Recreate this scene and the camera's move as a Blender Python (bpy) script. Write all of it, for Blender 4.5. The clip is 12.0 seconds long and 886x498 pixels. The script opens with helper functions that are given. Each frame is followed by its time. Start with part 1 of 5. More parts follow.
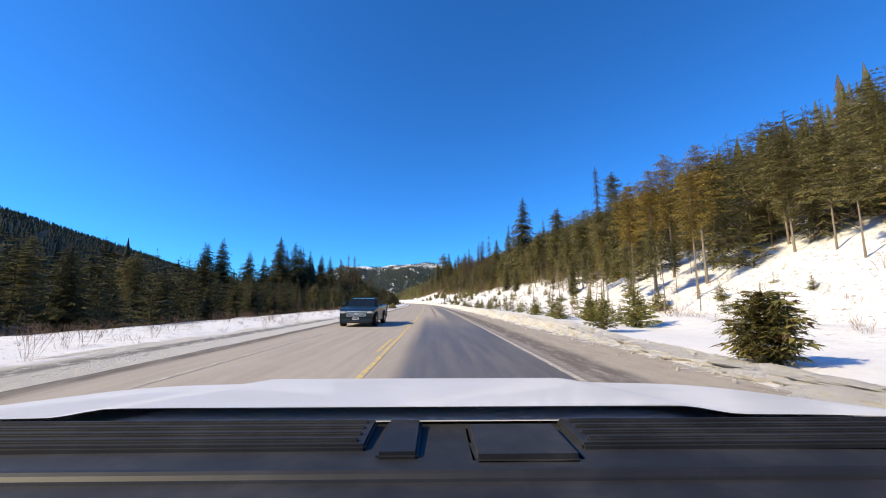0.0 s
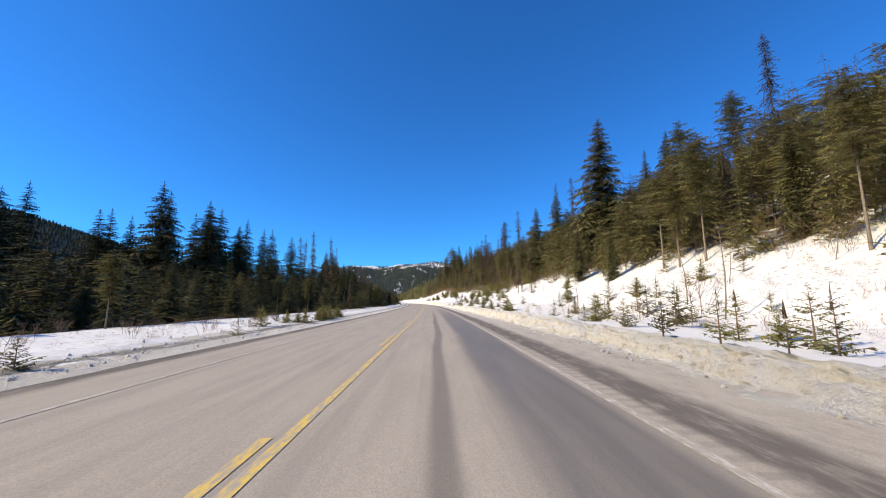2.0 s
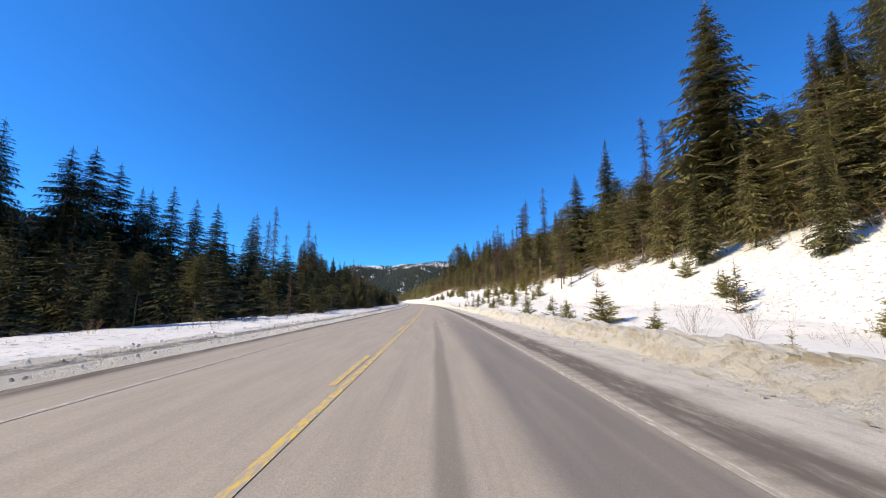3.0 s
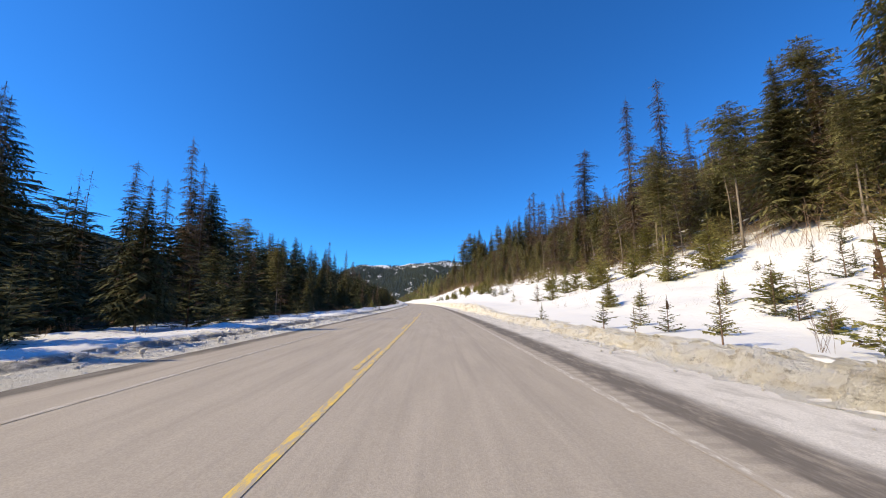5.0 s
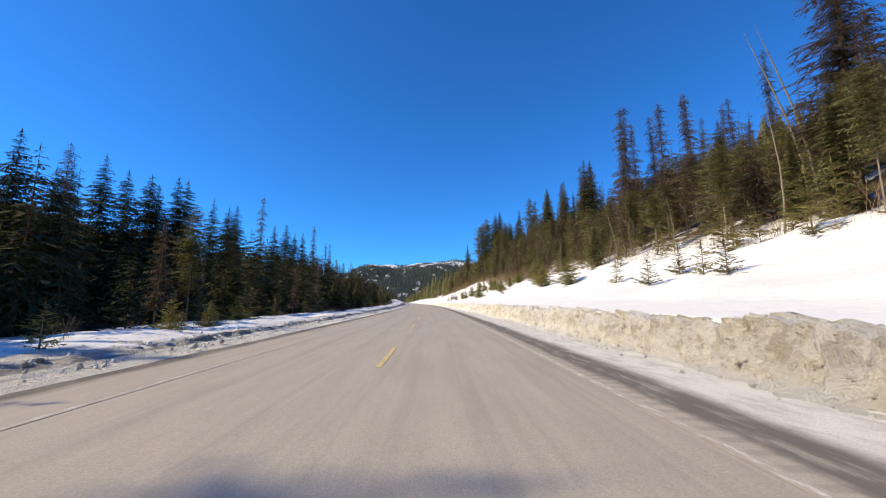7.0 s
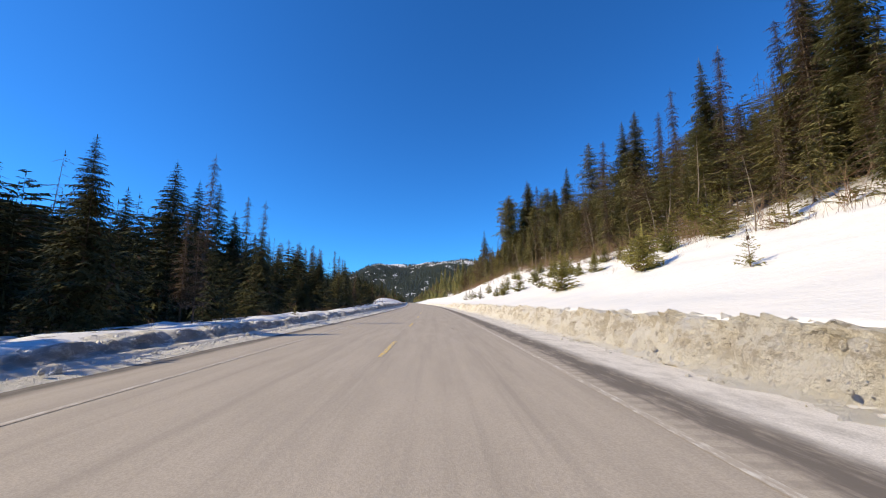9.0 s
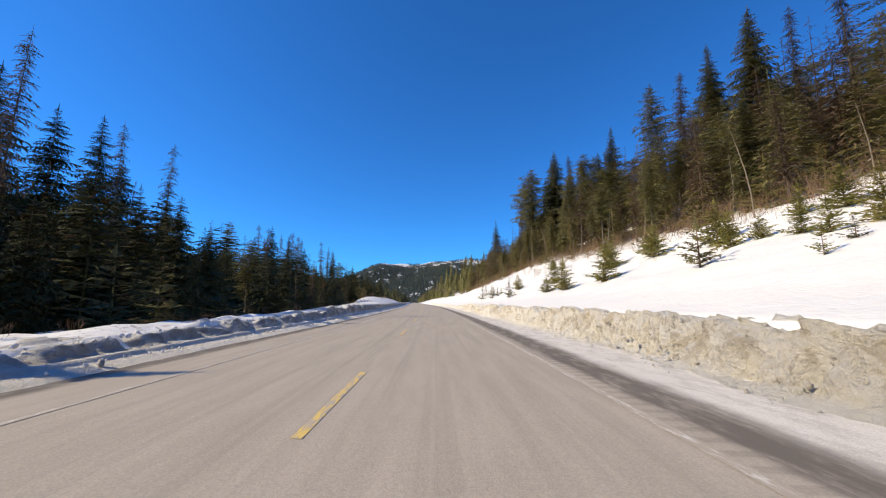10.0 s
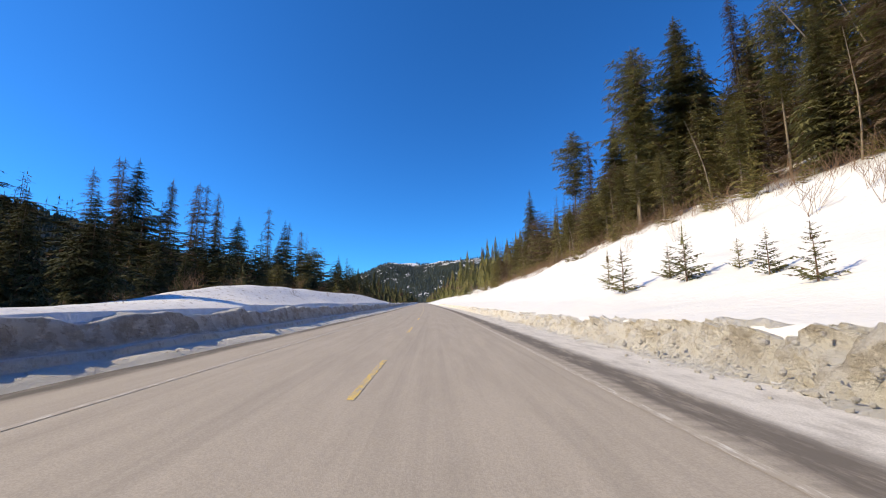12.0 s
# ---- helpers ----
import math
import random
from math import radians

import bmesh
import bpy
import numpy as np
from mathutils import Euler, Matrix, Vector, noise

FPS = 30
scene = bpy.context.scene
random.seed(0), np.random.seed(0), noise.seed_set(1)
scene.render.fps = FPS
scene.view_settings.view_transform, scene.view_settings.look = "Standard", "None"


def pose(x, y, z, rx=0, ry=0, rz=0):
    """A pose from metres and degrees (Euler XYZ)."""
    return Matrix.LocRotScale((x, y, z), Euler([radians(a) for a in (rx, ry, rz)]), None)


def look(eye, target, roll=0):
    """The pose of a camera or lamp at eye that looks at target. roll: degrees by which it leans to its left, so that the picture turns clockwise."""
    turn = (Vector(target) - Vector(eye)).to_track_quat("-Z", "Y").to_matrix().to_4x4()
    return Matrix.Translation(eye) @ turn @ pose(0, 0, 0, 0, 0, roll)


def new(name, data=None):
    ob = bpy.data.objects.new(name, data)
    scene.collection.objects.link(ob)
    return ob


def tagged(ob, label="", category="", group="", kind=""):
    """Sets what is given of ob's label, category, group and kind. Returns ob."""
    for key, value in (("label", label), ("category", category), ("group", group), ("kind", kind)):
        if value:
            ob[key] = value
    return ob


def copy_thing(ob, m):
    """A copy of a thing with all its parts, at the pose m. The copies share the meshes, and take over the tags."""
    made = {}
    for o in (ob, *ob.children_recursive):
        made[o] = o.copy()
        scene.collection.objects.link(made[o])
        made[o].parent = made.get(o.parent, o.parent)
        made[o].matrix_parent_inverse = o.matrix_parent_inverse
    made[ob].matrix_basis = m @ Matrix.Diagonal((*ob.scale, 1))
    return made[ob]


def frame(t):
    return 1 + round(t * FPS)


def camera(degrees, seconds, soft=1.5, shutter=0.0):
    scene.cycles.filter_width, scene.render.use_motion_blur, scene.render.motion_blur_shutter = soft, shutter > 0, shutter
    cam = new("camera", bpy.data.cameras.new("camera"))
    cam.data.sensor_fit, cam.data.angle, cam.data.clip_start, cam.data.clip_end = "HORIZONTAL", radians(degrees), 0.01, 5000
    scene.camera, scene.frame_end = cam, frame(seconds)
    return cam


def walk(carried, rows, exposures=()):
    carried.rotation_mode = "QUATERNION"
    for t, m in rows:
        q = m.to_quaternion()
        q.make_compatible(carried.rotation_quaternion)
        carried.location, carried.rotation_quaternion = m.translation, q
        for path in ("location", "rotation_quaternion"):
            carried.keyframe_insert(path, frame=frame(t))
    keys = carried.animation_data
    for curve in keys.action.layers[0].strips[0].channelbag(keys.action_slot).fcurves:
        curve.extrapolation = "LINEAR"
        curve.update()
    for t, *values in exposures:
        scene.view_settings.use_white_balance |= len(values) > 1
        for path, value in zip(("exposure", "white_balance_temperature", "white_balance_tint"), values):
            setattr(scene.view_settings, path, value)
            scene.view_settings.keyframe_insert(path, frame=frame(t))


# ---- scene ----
cam = camera(99.8, 12.0, soft=1.05, shutter=0.0)

# ---- the line of the road: it runs along +y and bends gently to the left; things are given by their
# distance x beside the road's axis and y along it, and bend() says how far the axis has swung aside there ----
TURN_1, TURN_2, TURN_END = 3.717e-4, 1.496e-7, 400.0
TURN_SLOPE = TURN_1 * TURN_END + TURN_2 * TURN_END ** 2


def bend(y):
    y = np.asarray(y, float)
    c = np.clip(y, 0, TURN_END)
    return -(TURN_1 * c ** 2 / 2 + TURN_2 * c ** 3 / 3) - TURN_SLOPE * np.maximum(y - TURN_END, 0)


def heading(y):
    """Degrees by which the road has turned to the left."""
    return math.degrees(math.atan(TURN_1 * y + TURN_2 * y * y))


# ---- camera and its drive in the right-hand lane, carriageway at z = 0 ----
SPEED = 27.0
DRIFT = [(0, 0.03), (1.5, 0.13), (2.5, 0.15), (4.5, 0.1), (5.5, 0.05), (6.5, -0.15), (7.5, -0.1), (9.5, 0.08), (10.5, 0.03), (12, -0.13)]
PATH = [(t, pose(d + float(bend(SPEED * t)), SPEED * t, 1.3, 98.1, 0, heading(SPEED * t) - 1.1)) for t, d in ((0.75 * k, float(np.interp(0.75 * k, *zip(*DRIFT)))) for k in range(17))]
walk(cam, PATH, exposures=[(0, 0.38), (1, 0.32), (2.5, 0.28), (7, 0.28), (9, 0.2), (12, 0.2)])

# ---- light: clear winter noon, the sun over the left-hand forest ----
SUN_UP, SUN_FROM = 34.5, (-1.0, -0.28)
world = bpy.data.worlds.new("winter_sky")
world.use_nodes = True
scene.world = world
wn = world.node_tree.nodes
sky = wn.new("ShaderNodeTexSky")
sky.sky_type, sky.sun_disc = "NISHITA", False
sky.sun_elevation = radians(SUN_UP)
sky.sun_rotation = math.atan2(SUN_FROM[0], SUN_FROM[1])
sky.altitude, sky.air_density, sky.dust_density, sky.ozone_density = 1200, 1.0, 0.3, 3.0
wn["Background"].inputs["Strength"].default_value = 0.091
tint = wn.new("ShaderNodeMix")
tint.data_type, tint.blend_type = "RGBA", "MULTIPLY"
tint.inputs[0].default_value, tint.inputs[7].default_value = 1.0, (0.30, 1.05, 1.86, 1)  # the deep blue of thin, dry mountain air
world.node_tree.links.new(sky.outputs[0], tint.inputs[6])
world.node_tree.links.new(tint.outputs[2], wn["Background"].inputs[0])
sun = new("sun", bpy.data.lights.new("sun", "SUN"))
sun.data.energy, sun.data.angle, sun.data.color = 4.9, radians(0.53), (1.0, 0.83, 0.52)
flat = Vector((SUN_FROM[0], SUN_FROM[1], 0)).normalized() * math.cos(radians(SUN_UP))
sun.matrix_world = look((flat.x * 500, flat.y * 500 + 160, math.sin(radians(SUN_UP)) * 500), (0, 160, 0))


# ---- materials ----
class Mat:
    """A node material with a few short ways to write its graph."""

    def __init__(self, name, rough=0.9, metal=0.0, spec=0.3):
        self.m = bpy.data.materials.new(name)
        self.m.use_nodes = True
        self.way = None
        self.t = self.m.node_tree
        self.b = self.t.nodes["Principled BSDF"]
        self.set("Roughness", rough)
        self.set("Metallic", metal)
        self.set("Specular IOR Level", spec)

    def set(self, key, v):
        s = self.b.inputs[key]
        if hasattr(v, "is_output"):
            self.t.links.new(v, s)
        elif isinstance(v, tuple):
            s.default_value = (*v, 1) if len(v) == 3 else v
        else:
            s.default_value = v

    def node(self, kind, ins=(), **props):
        n = self.t.nodes.new(kind)
        for k, v in props.items():
            setattr(n, k, v)
        for k, v in dict(ins).items():
            if hasattr(v, "is_output"):
                self.t.links.new(v, n.inputs[k])
            else:
                n.inputs[k].default_value = (*v, 1) if isinstance(v, tuple) and len(v) == 3 and n.inputs[k].type == "RGBA" else v
        return n

    def along(self):
        """The place beside and along the bent road: x from its axis, y, z."""
        if not self.way:
            p = self.node("ShaderNodeSeparateXYZ", {0: self.node("ShaderNodeNewGeometry").outputs["Position"]}).outputs
            c = self.calc("MINIMUM", self.calc("MAXIMUM", p[1], 0.0), TURN_END)
            cc = self.calc("MULTIPLY", c, c)
            swing = self.calc("MULTIPLY", cc, self.calc("ADD", self.calc("MULTIPLY", c, TURN_2 / 3), TURN_1 / 2))
            swing = self.calc("ADD", swing, self.calc("MULTIPLY", self.calc("MAXIMUM", self.calc("SUBTRACT", p[1], TURN_END), 0.0), TURN_SLOPE))
            self.way = self.node("ShaderNodeCombineXYZ", {0: self.calc("ADD", p[0], swing), 1: p[1], 2: p[2]}).outputs[0]
        return self.way

    def place(self, scale=(1, 1, 1)):
        return self.node("ShaderNodeVectorMath", {0: self.along(), 1: Vector(scale)}, operation="MULTIPLY").outputs[0]

    def local(self, scale=(1, 1, 1)):
        g = self.node("ShaderNodeTexCoord")
        return self.node("ShaderNodeVectorMath", {0: g.outputs["Object"], 1: Vector(scale)}, operation="MULTIPLY").outputs[0]

    def noise(self, vec, scale, detail=4.0, rough=0.6):
        return self.node("ShaderNodeTexNoise", {"Vector": vec, "Scale": scale, "Detail": detail, "Roughness": rough}).outputs[0]

    def ramp(self, v, lo, hi, a=0.0, b=1.0):
        return self.node("ShaderNodeMapRange", {0: v, 1: lo, 2: hi, 3: a, 4: b}, interpolation_type="SMOOTHSTEP").outputs[0]

    def calc(self, op, a, b=0.0):
        return self.node("ShaderNodeMath", {0: a, 1: b}, operation=op).outputs[0]

    def mix(self, f, a, b):
        return self.node("ShaderNodeMix", {0: f, 6: a, 7: b}, data_type="RGBA").outputs[2]

    def axis(self, k):
        return self.node("ShaderNodeSeparateXYZ", {0: self.along()}).outputs[k]

    def bump(self, h, strength=0.5, dist=0.05):
        self.set("Normal", self.node("ShaderNodeBump", {"Strength": strength, "Distance": dist, "Height": h}).outputs[0])

    def chance(self, island=False):
        if island:
            return self.node("ShaderNodeNewGeometry").outputs["Random Per Island"]
        return self.node("ShaderNodeObjectInfo").outputs["Random"]


def snow_material(name, dirt, woods=False):
    """Snow; dirt: how much grit there is near the carriageway."""
    m = Mat(name, 0.75, spec=0.2)
    p = m.place()
    n1, n2 = m.noise(p, 0.35, 5), m.noise(p, 7.0, 4)
    base = m.mix(m.ramp(n1, 0.3, 0.75), (0.80, 0.79, 0.79), (0.74, 0.745, 0.765))
    x = m.axis(0)
    near = m.calc("SUBTRACT", 1.0, m.ramp(m.calc("ABSOLUTE", m.calc("ADD", x, 1.3)), 4.6, 8.6))
    grit = m.calc("MULTIPLY", m.ramp(m.noise(p, 2.2, 6, 0.7), 0.34, 0.66), near)
    base = m.mix(m.calc("MULTIPLY", grit, dirt), base, (0.36, 0.31, 0.25))
    if woods:
        y = m.axis(1)
        specks = m.calc("MULTIPLY", m.ramp(m.noise(p, 3.2, 7, 0.75), 0.55, 0.625), m.calc("MAXIMUM", m.calc("MULTIPLY", m.ramp(x, 9, 18), m.ramp(y, 120, 170, 0.75, 0.12)), m.calc("MULTIPLY", m.ramp(x, -7.5, -10.0), 0.7)))
        base = m.mix(specks, base, (0.17, 0.12, 0.08))
        litter = m.mix(m.noise(p, 1.3, 4), (0.045, 0.036, 0.024), (0.085, 0.065, 0.040))
        under = m.calc("MULTIPLY", m.ramp(m.calc("ADD", x, m.calc("MULTIPLY", n1, 5.0)), -13.0, -16.5), m.ramp(y, 90, 130, 0.35, 1.0))
        deep = m.ramp(x, -20.0, -24.0)
        slope = m.calc("MULTIPLY", m.ramp(x, 27.0, 34.0), m.ramp(m.noise(p, 0.22, 5, 0.65), 0.33, 0.47))
        near_woods = m.calc("MAXIMUM", m.calc("MAXIMUM", under, deep), slope)
        cover = m.mix(m.ramp(m.noise(p, 0.12, 6, 0.7), 0.35, 0.65), (0.014, 0.021, 0.012), (0.040, 0.047, 0.026))
        high = m.calc("MULTIPLY", m.ramp(y, 700, 1000), m.ramp(m.noise(m.place((1, 0.6, 1)), 0.017, 7, 0.70), 0.362, 0.425))
        bald = m.ramp(m.calc("ADD", m.axis(2), m.calc("MULTIPLY", m.noise(m.place((1, 0.5, 2.5)), 0.011, 6, 0.7), 190.0)), 352, 368, 1, 0)
        high = m.calc("MULTIPLY", high, bald)
        far_left = m.ramp(x, -110, -150)
        far_right = m.calc("MULTIPLY", m.ramp(x, 70, 110), 0.9)
        base = m.mix(m.calc("MULTIPLY", near_woods, m.ramp(y, 1200, 1500, 1, 0)), base, litter)
        base = m.mix(m.calc("MAXIMUM", m.calc("MULTIPLY", m.calc("MAXIMUM", far_left, far_right), m.ramp(y, 1500, 1900, 1, 0)), high), base, cover)
    m.set("Base Color", base)
    m.bump(m.calc("ADD", m.calc("ADD", m.calc("MULTIPLY", n2, 0.3), m.calc("MULTIPLY", m.noise(p, 1.6, 4), 0.5)), n1), 0.7, 0.14)
    return m.m


def bank_material(name, colour, dirty, lo, hi, top, pits, reach, since=-500, line=0.0):
    """Ploughed snow: a grit-stained face with pits and pale chunks, relief shade put into its colour, a cleaner crest
    and foot.
    """
    m = Mat(name, 0.85, spec=0.15)
    p = m.place()
    up = m.node("ShaderNodeSeparateXYZ", {0: m.node("ShaderNodeNewGeometry").outputs["Normal"]}).outputs[2]
    broad = m.noise(m.place((1, 0.5, 2.0)), 1.1, 5, 0.6)
    fine = m.noise(p, 9, 7, 0.78)
    stain = m.ramp(broad, lo, hi, 0.35, 1.0)
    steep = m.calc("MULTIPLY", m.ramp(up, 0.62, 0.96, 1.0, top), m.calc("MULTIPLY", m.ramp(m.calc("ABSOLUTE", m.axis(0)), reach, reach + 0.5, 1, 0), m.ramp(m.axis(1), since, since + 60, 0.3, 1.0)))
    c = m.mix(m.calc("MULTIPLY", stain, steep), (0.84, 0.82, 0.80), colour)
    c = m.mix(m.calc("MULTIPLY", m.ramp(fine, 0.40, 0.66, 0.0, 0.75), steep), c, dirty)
    c = m.mix(m.calc("MULTIPLY", m.ramp(m.noise(m.place((1, 0.7, 1.2)), 4.2, 5, 0.65), 0.60, 0.68, 0.0, pits), steep), c, tuple(v * 0.4 for v in dirty))
    c = m.mix(m.ramp(m.noise(m.place((1, 0.8, 1.3)), 6.5, 4, 0.6), 0.57, 0.66, 0.0, 0.7), c, (0.80, 0.77, 0.72))
    # frozen lumps, each its own shade, with ragged borders; the foot is cleaner
    jog = m.node("ShaderNodeVectorMath", {0: p, 1: m.node("ShaderNodeVectorMath", {0: m.node("ShaderNodeTexNoise", {"Vector": p, "Scale": 3.2, "Detail": 5.0, "Roughness": 0.7}).outputs[1], 1: Vector((0.9, 0.9, 0.9))}, operation="MULTIPLY").outputs[0]}, operation="ADD").outputs[0]
    shade = m.node("ShaderNodeSeparateXYZ", {0: m.node("ShaderNodeTexVoronoi", {"Vector": jog, "Scale": 3.4}, feature="SMOOTH_F1").outputs["Color"]}).outputs[0]
    c = m.mix(m.calc("MULTIPLY", m.ramp(shade, 0.52, 0.72, 0.0, 0.5), steep), c, dirty)
    # pale highlights of the lumps, painted in
    c = m.mix(m.ramp(shade, 0.45, 0.28, 0.0, 0.75), c, (0.83, 0.80, 0.75))
    # crevice shade, put into the colour as dark brown hollows
    hollow = m.noise(m.place((1, 0.8, 1.1)), 3.1, 6, 0.72)
    c = m.mix(m.calc("MULTIPLY", m.ramp(hollow, 0.60, 0.68, 0.0, 0.7), steep), c, tuple(v * 0.5 for v in dirty))
    c = m.mix(m.calc("MULTIPLY", m.ramp(m.axis(2), 0.55, 0.12, 0.0, 0.8), m.ramp(m.noise(p, 5.0, 4, 0.7), 0.35, 0.55)), c, (0.80, 0.765, 0.71))
    if line:  # a broken strip of black grit left by the plough
        off = m.calc("ABSOLUTE", m.calc("ADD", m.calc("ADD", m.axis(0), -line), m.calc("MULTIPLY", m.noise(m.place((0, 0.3, 0)), 1.0, 4, 0.6), 0.35)))
        bits = m.ramp(m.noise(m.place((1, 0.35, 1)), 5.0, 6, 0.75), 0.36, 0.52)
        c = m.mix(m.calc("MULTIPLY", m.calc("MULTIPLY", m.ramp(off, 0.10, 0.34, 1, 0), bits), m.ramp(m.axis(1), 225, 290, 0.6, 0.3)), c, (0.085, 0.075, 0.065))
    m.set("Base Color", c)
    m.bump(m.calc("ADD", m.calc("SUBTRACT", fine, m.calc("MULTIPLY", hollow, 1.3)), m.calc("MULTIPLY", m.noise(p, 2.6, 4, 0.6), 1.2)), 1.0, 0.16)
    return m.m


def asphalt_material():
    """Salt-bleached asphalt: pale, with darker wheel tracks and a damp stretch where the drive begins."""
    m = Mat("asphalt", 0.85, spec=0.25)
    p = m.place()
    x, y = m.axis(0), m.axis(1)
    fine, mid = m.noise(p, 55, 3, 0.7), m.noise(m.place((1, 0.12, 1)), 2.6, 5)
    long = m.noise(m.place((1.0, 0.012, 1)), 2.4, 4, 0.7)
    c = m.mix(m.ramp(mid, 0.3, 0.7), (0.490, 0.430, 0.365), (0.430, 0.378, 0.320))
    c = m.mix(m.ramp(long, 0.46, 0.70, 0.0, 0.22), c, (0.20, 0.18, 0.16))
    # damp, worn-through tracks in the right lane, fading out along the road
    wob = m.calc("ADD", x, m.calc("MULTIPLY", m.noise(m.place((0, 0.03, 0)), 1.0, 3), 0.6))
    lane = m.calc("MULTIPLY", m.ramp(wob, -0.75, -0.1), m.ramp(wob, 2.6, 3.2, 1, 0))
    track = m.calc("MULTIPLY", m.ramp(wob, 1.05, 1.5), m.ramp(wob, 2.5, 2.9, 1, 0))
    fade1, fade2 = m.ramp(y, 14, 42, 1, 0), m.ramp(y, 60, 150, 1, 0)
    patch = m.ramp(m.noise(m.place((1, 0.05, 1)), 3.0, 5, 0.65), 0.30, 0.62, 0.78, 1.0)
    wet = m.calc("MULTIPLY", m.calc("MAXIMUM", m.calc("MULTIPLY", lane, fade1), m.calc("MULTIPLY", m.calc("MULTIPLY", track, 0.75), fade2)), patch)
    c = m.mix(m.calc("MULTIPLY", wet, 0.9), c, (0.075, 0.073, 0.076))
    # dark skid-like streak between the wheel tracks
    streak = m.calc("MULTIPLY", m.ramp(m.calc("ABSOLUTE", m.calc("SUBTRACT", wob, 0.55)), 0.06, 0.2, 1, 0), m.calc("MULTIPLY", m.ramp(y, 22, 45), m.ramp(y, 75, 125, 1, 0)))
    c = m.mix(m.calc("MULTIPLY", streak, 0.6), c, (0.12, 0.11, 0.10))
    # milled rumble strip just outside the edge line
    wave = m.ramp(m.calc("SINE", m.calc("MULTIPLY", y, 20.0)), -0.2, 0.6)
    strip = m.calc("MULTIPLY", m.ramp(x, 2.56, 2.6), m.ramp(x, 2.86, 2.9, 1, 0))
    c = m.mix(m.calc("MULTIPLY", m.calc("MULTIPLY", strip, wave), 0.22), c, (0.10, 0.09, 0.08))
    # dark gritty shoulder along the right edge, packed grit along the left one
    rag = m.calc("ADD", x, m.calc("MULTIPLY", m.noise(m.place((1, 0.25, 1)), 1.6, 5, 0.7), 0.5))
    edge = m.calc("MULTIPLY", m.ramp(rag, 2.95, 3.15), m.ramp(m.noise(m.place((1, 0.2, 1)), 4, 5, 0.75), 0.3, 0.55, 0.3, 1))
    c = m.mix(m.calc("MULTIPLY", edge, 0.85), c, (0.11, 0.095, 0.085))
    c = m.mix(m.calc("MULTIPLY", m.ramp(rag, 3.55, 4.05), m.ramp(m.noise(m.place((1, 0.4, 1)), 2.5, 5, 0.7), 0.25, 0.6, 0.55, 1.0)), c, m.mix(m.ramp(y, 30, 135), (0.47, 0.41, 0.335), (0.78, 0.74, 0.69)))
    left = m.calc("MULTIPLY", m.ramp(rag, -5.75, -5.4, 1, 0), m.ramp(m.noise(m.place((1, 0.2, 1)), 3, 5, 0.7), 0.3, 0.6, 0.55, 1.0))
    c = m.mix(m.calc("MULTIPLY", left, 0.9), c, (0.085, 0.075, 0.065))
    c = m.mix(m.ramp(fine, 0.3, 0.7, 0.0, 0.35), c, (0.16, 0.145, 0.13))
    m.set("Base Color", c)
    m.set("Roughness", m.ramp(wet, 0, 1, 0.88, 0.5))
    m.bump(fine, 0.35, 0.01)
    return m.m


def paint_material(name, colour, wear):
    """Road paint, worn through to the asphalt in specks."""
    m = Mat(name, 0.7)
    p = m.place()
    w = m.ramp(m.noise(m.place((3, 0.7, 1)), 5, 6, 0.75), wear, wear + 0.2)
    m.set("Base Color", m.mix(w, (0.42, 0.368, 0.312), colour))
    m.bump(m.noise(p, 60), 0.3, 0.01)
    return m.m


def needle_material(name, a, b, dead=(0.115, 0.070, 0.042), dead_part=0.0, gaps=0.49, thin=0.0):
    """Conifer foliage: two greens, tree by tree and clump by clump, some of it gone brown."""
    m = Mat(name, 0.85, spec=0.08)
    sprig = m.noise(m.place((1, 1, 0.9)), 7.0, 3, 0.7)
    c = m.mix(m.chance(), a, b)
    k = m.chance(True)
    c = m.mix(m.ramp(k, 0.2, 1.0, 0.0, 0.55), c, tuple(min(1, v * 1.7) for v in b))
    if dead_part:
        c = m.mix(m.ramp(m.chance(True), 1 - dead_part, 1 - dead_part * 0.6), c, dead)
    c = m.mix(m.ramp(m.noise(m.place(), 0.35, 3), 0.35, 0.65, 0.0, 0.35), c, tuple(v * 0.55 for v in a))
    m.set("Base Color", c)
    if gaps:  # sprays of needles with air between them
        out = m.t.nodes["Material Output"].inputs[0]
        leaf = m.node("ShaderNodeMixShader", {0: thin, 1: m.b.outputs[0], 2: m.node("ShaderNodeBsdfTranslucent", {0: c}).outputs[0]}).outputs[0]
        spray = m.ramp(sprig, gaps - 0.035, gaps + 0.035)
        m.t.links.new(m.node("ShaderNodeMixShader", {0: spray, 1: m.node("ShaderNodeBsdfTransparent").outputs[0], 2: leaf}).outputs[0], out)
    return m.m


def bark_material(name, a, b):
    m = Mat(name, 0.9, spec=0.15)
    n = m.noise(m.local((6, 6, 1.2)), 2.0, 6, 0.7)
    m.set("Base Color", m.mix(m.ramp(n, 0.3, 0.7), a, b))
    m.bump(n, 0.8, 0.04)
    return m.m


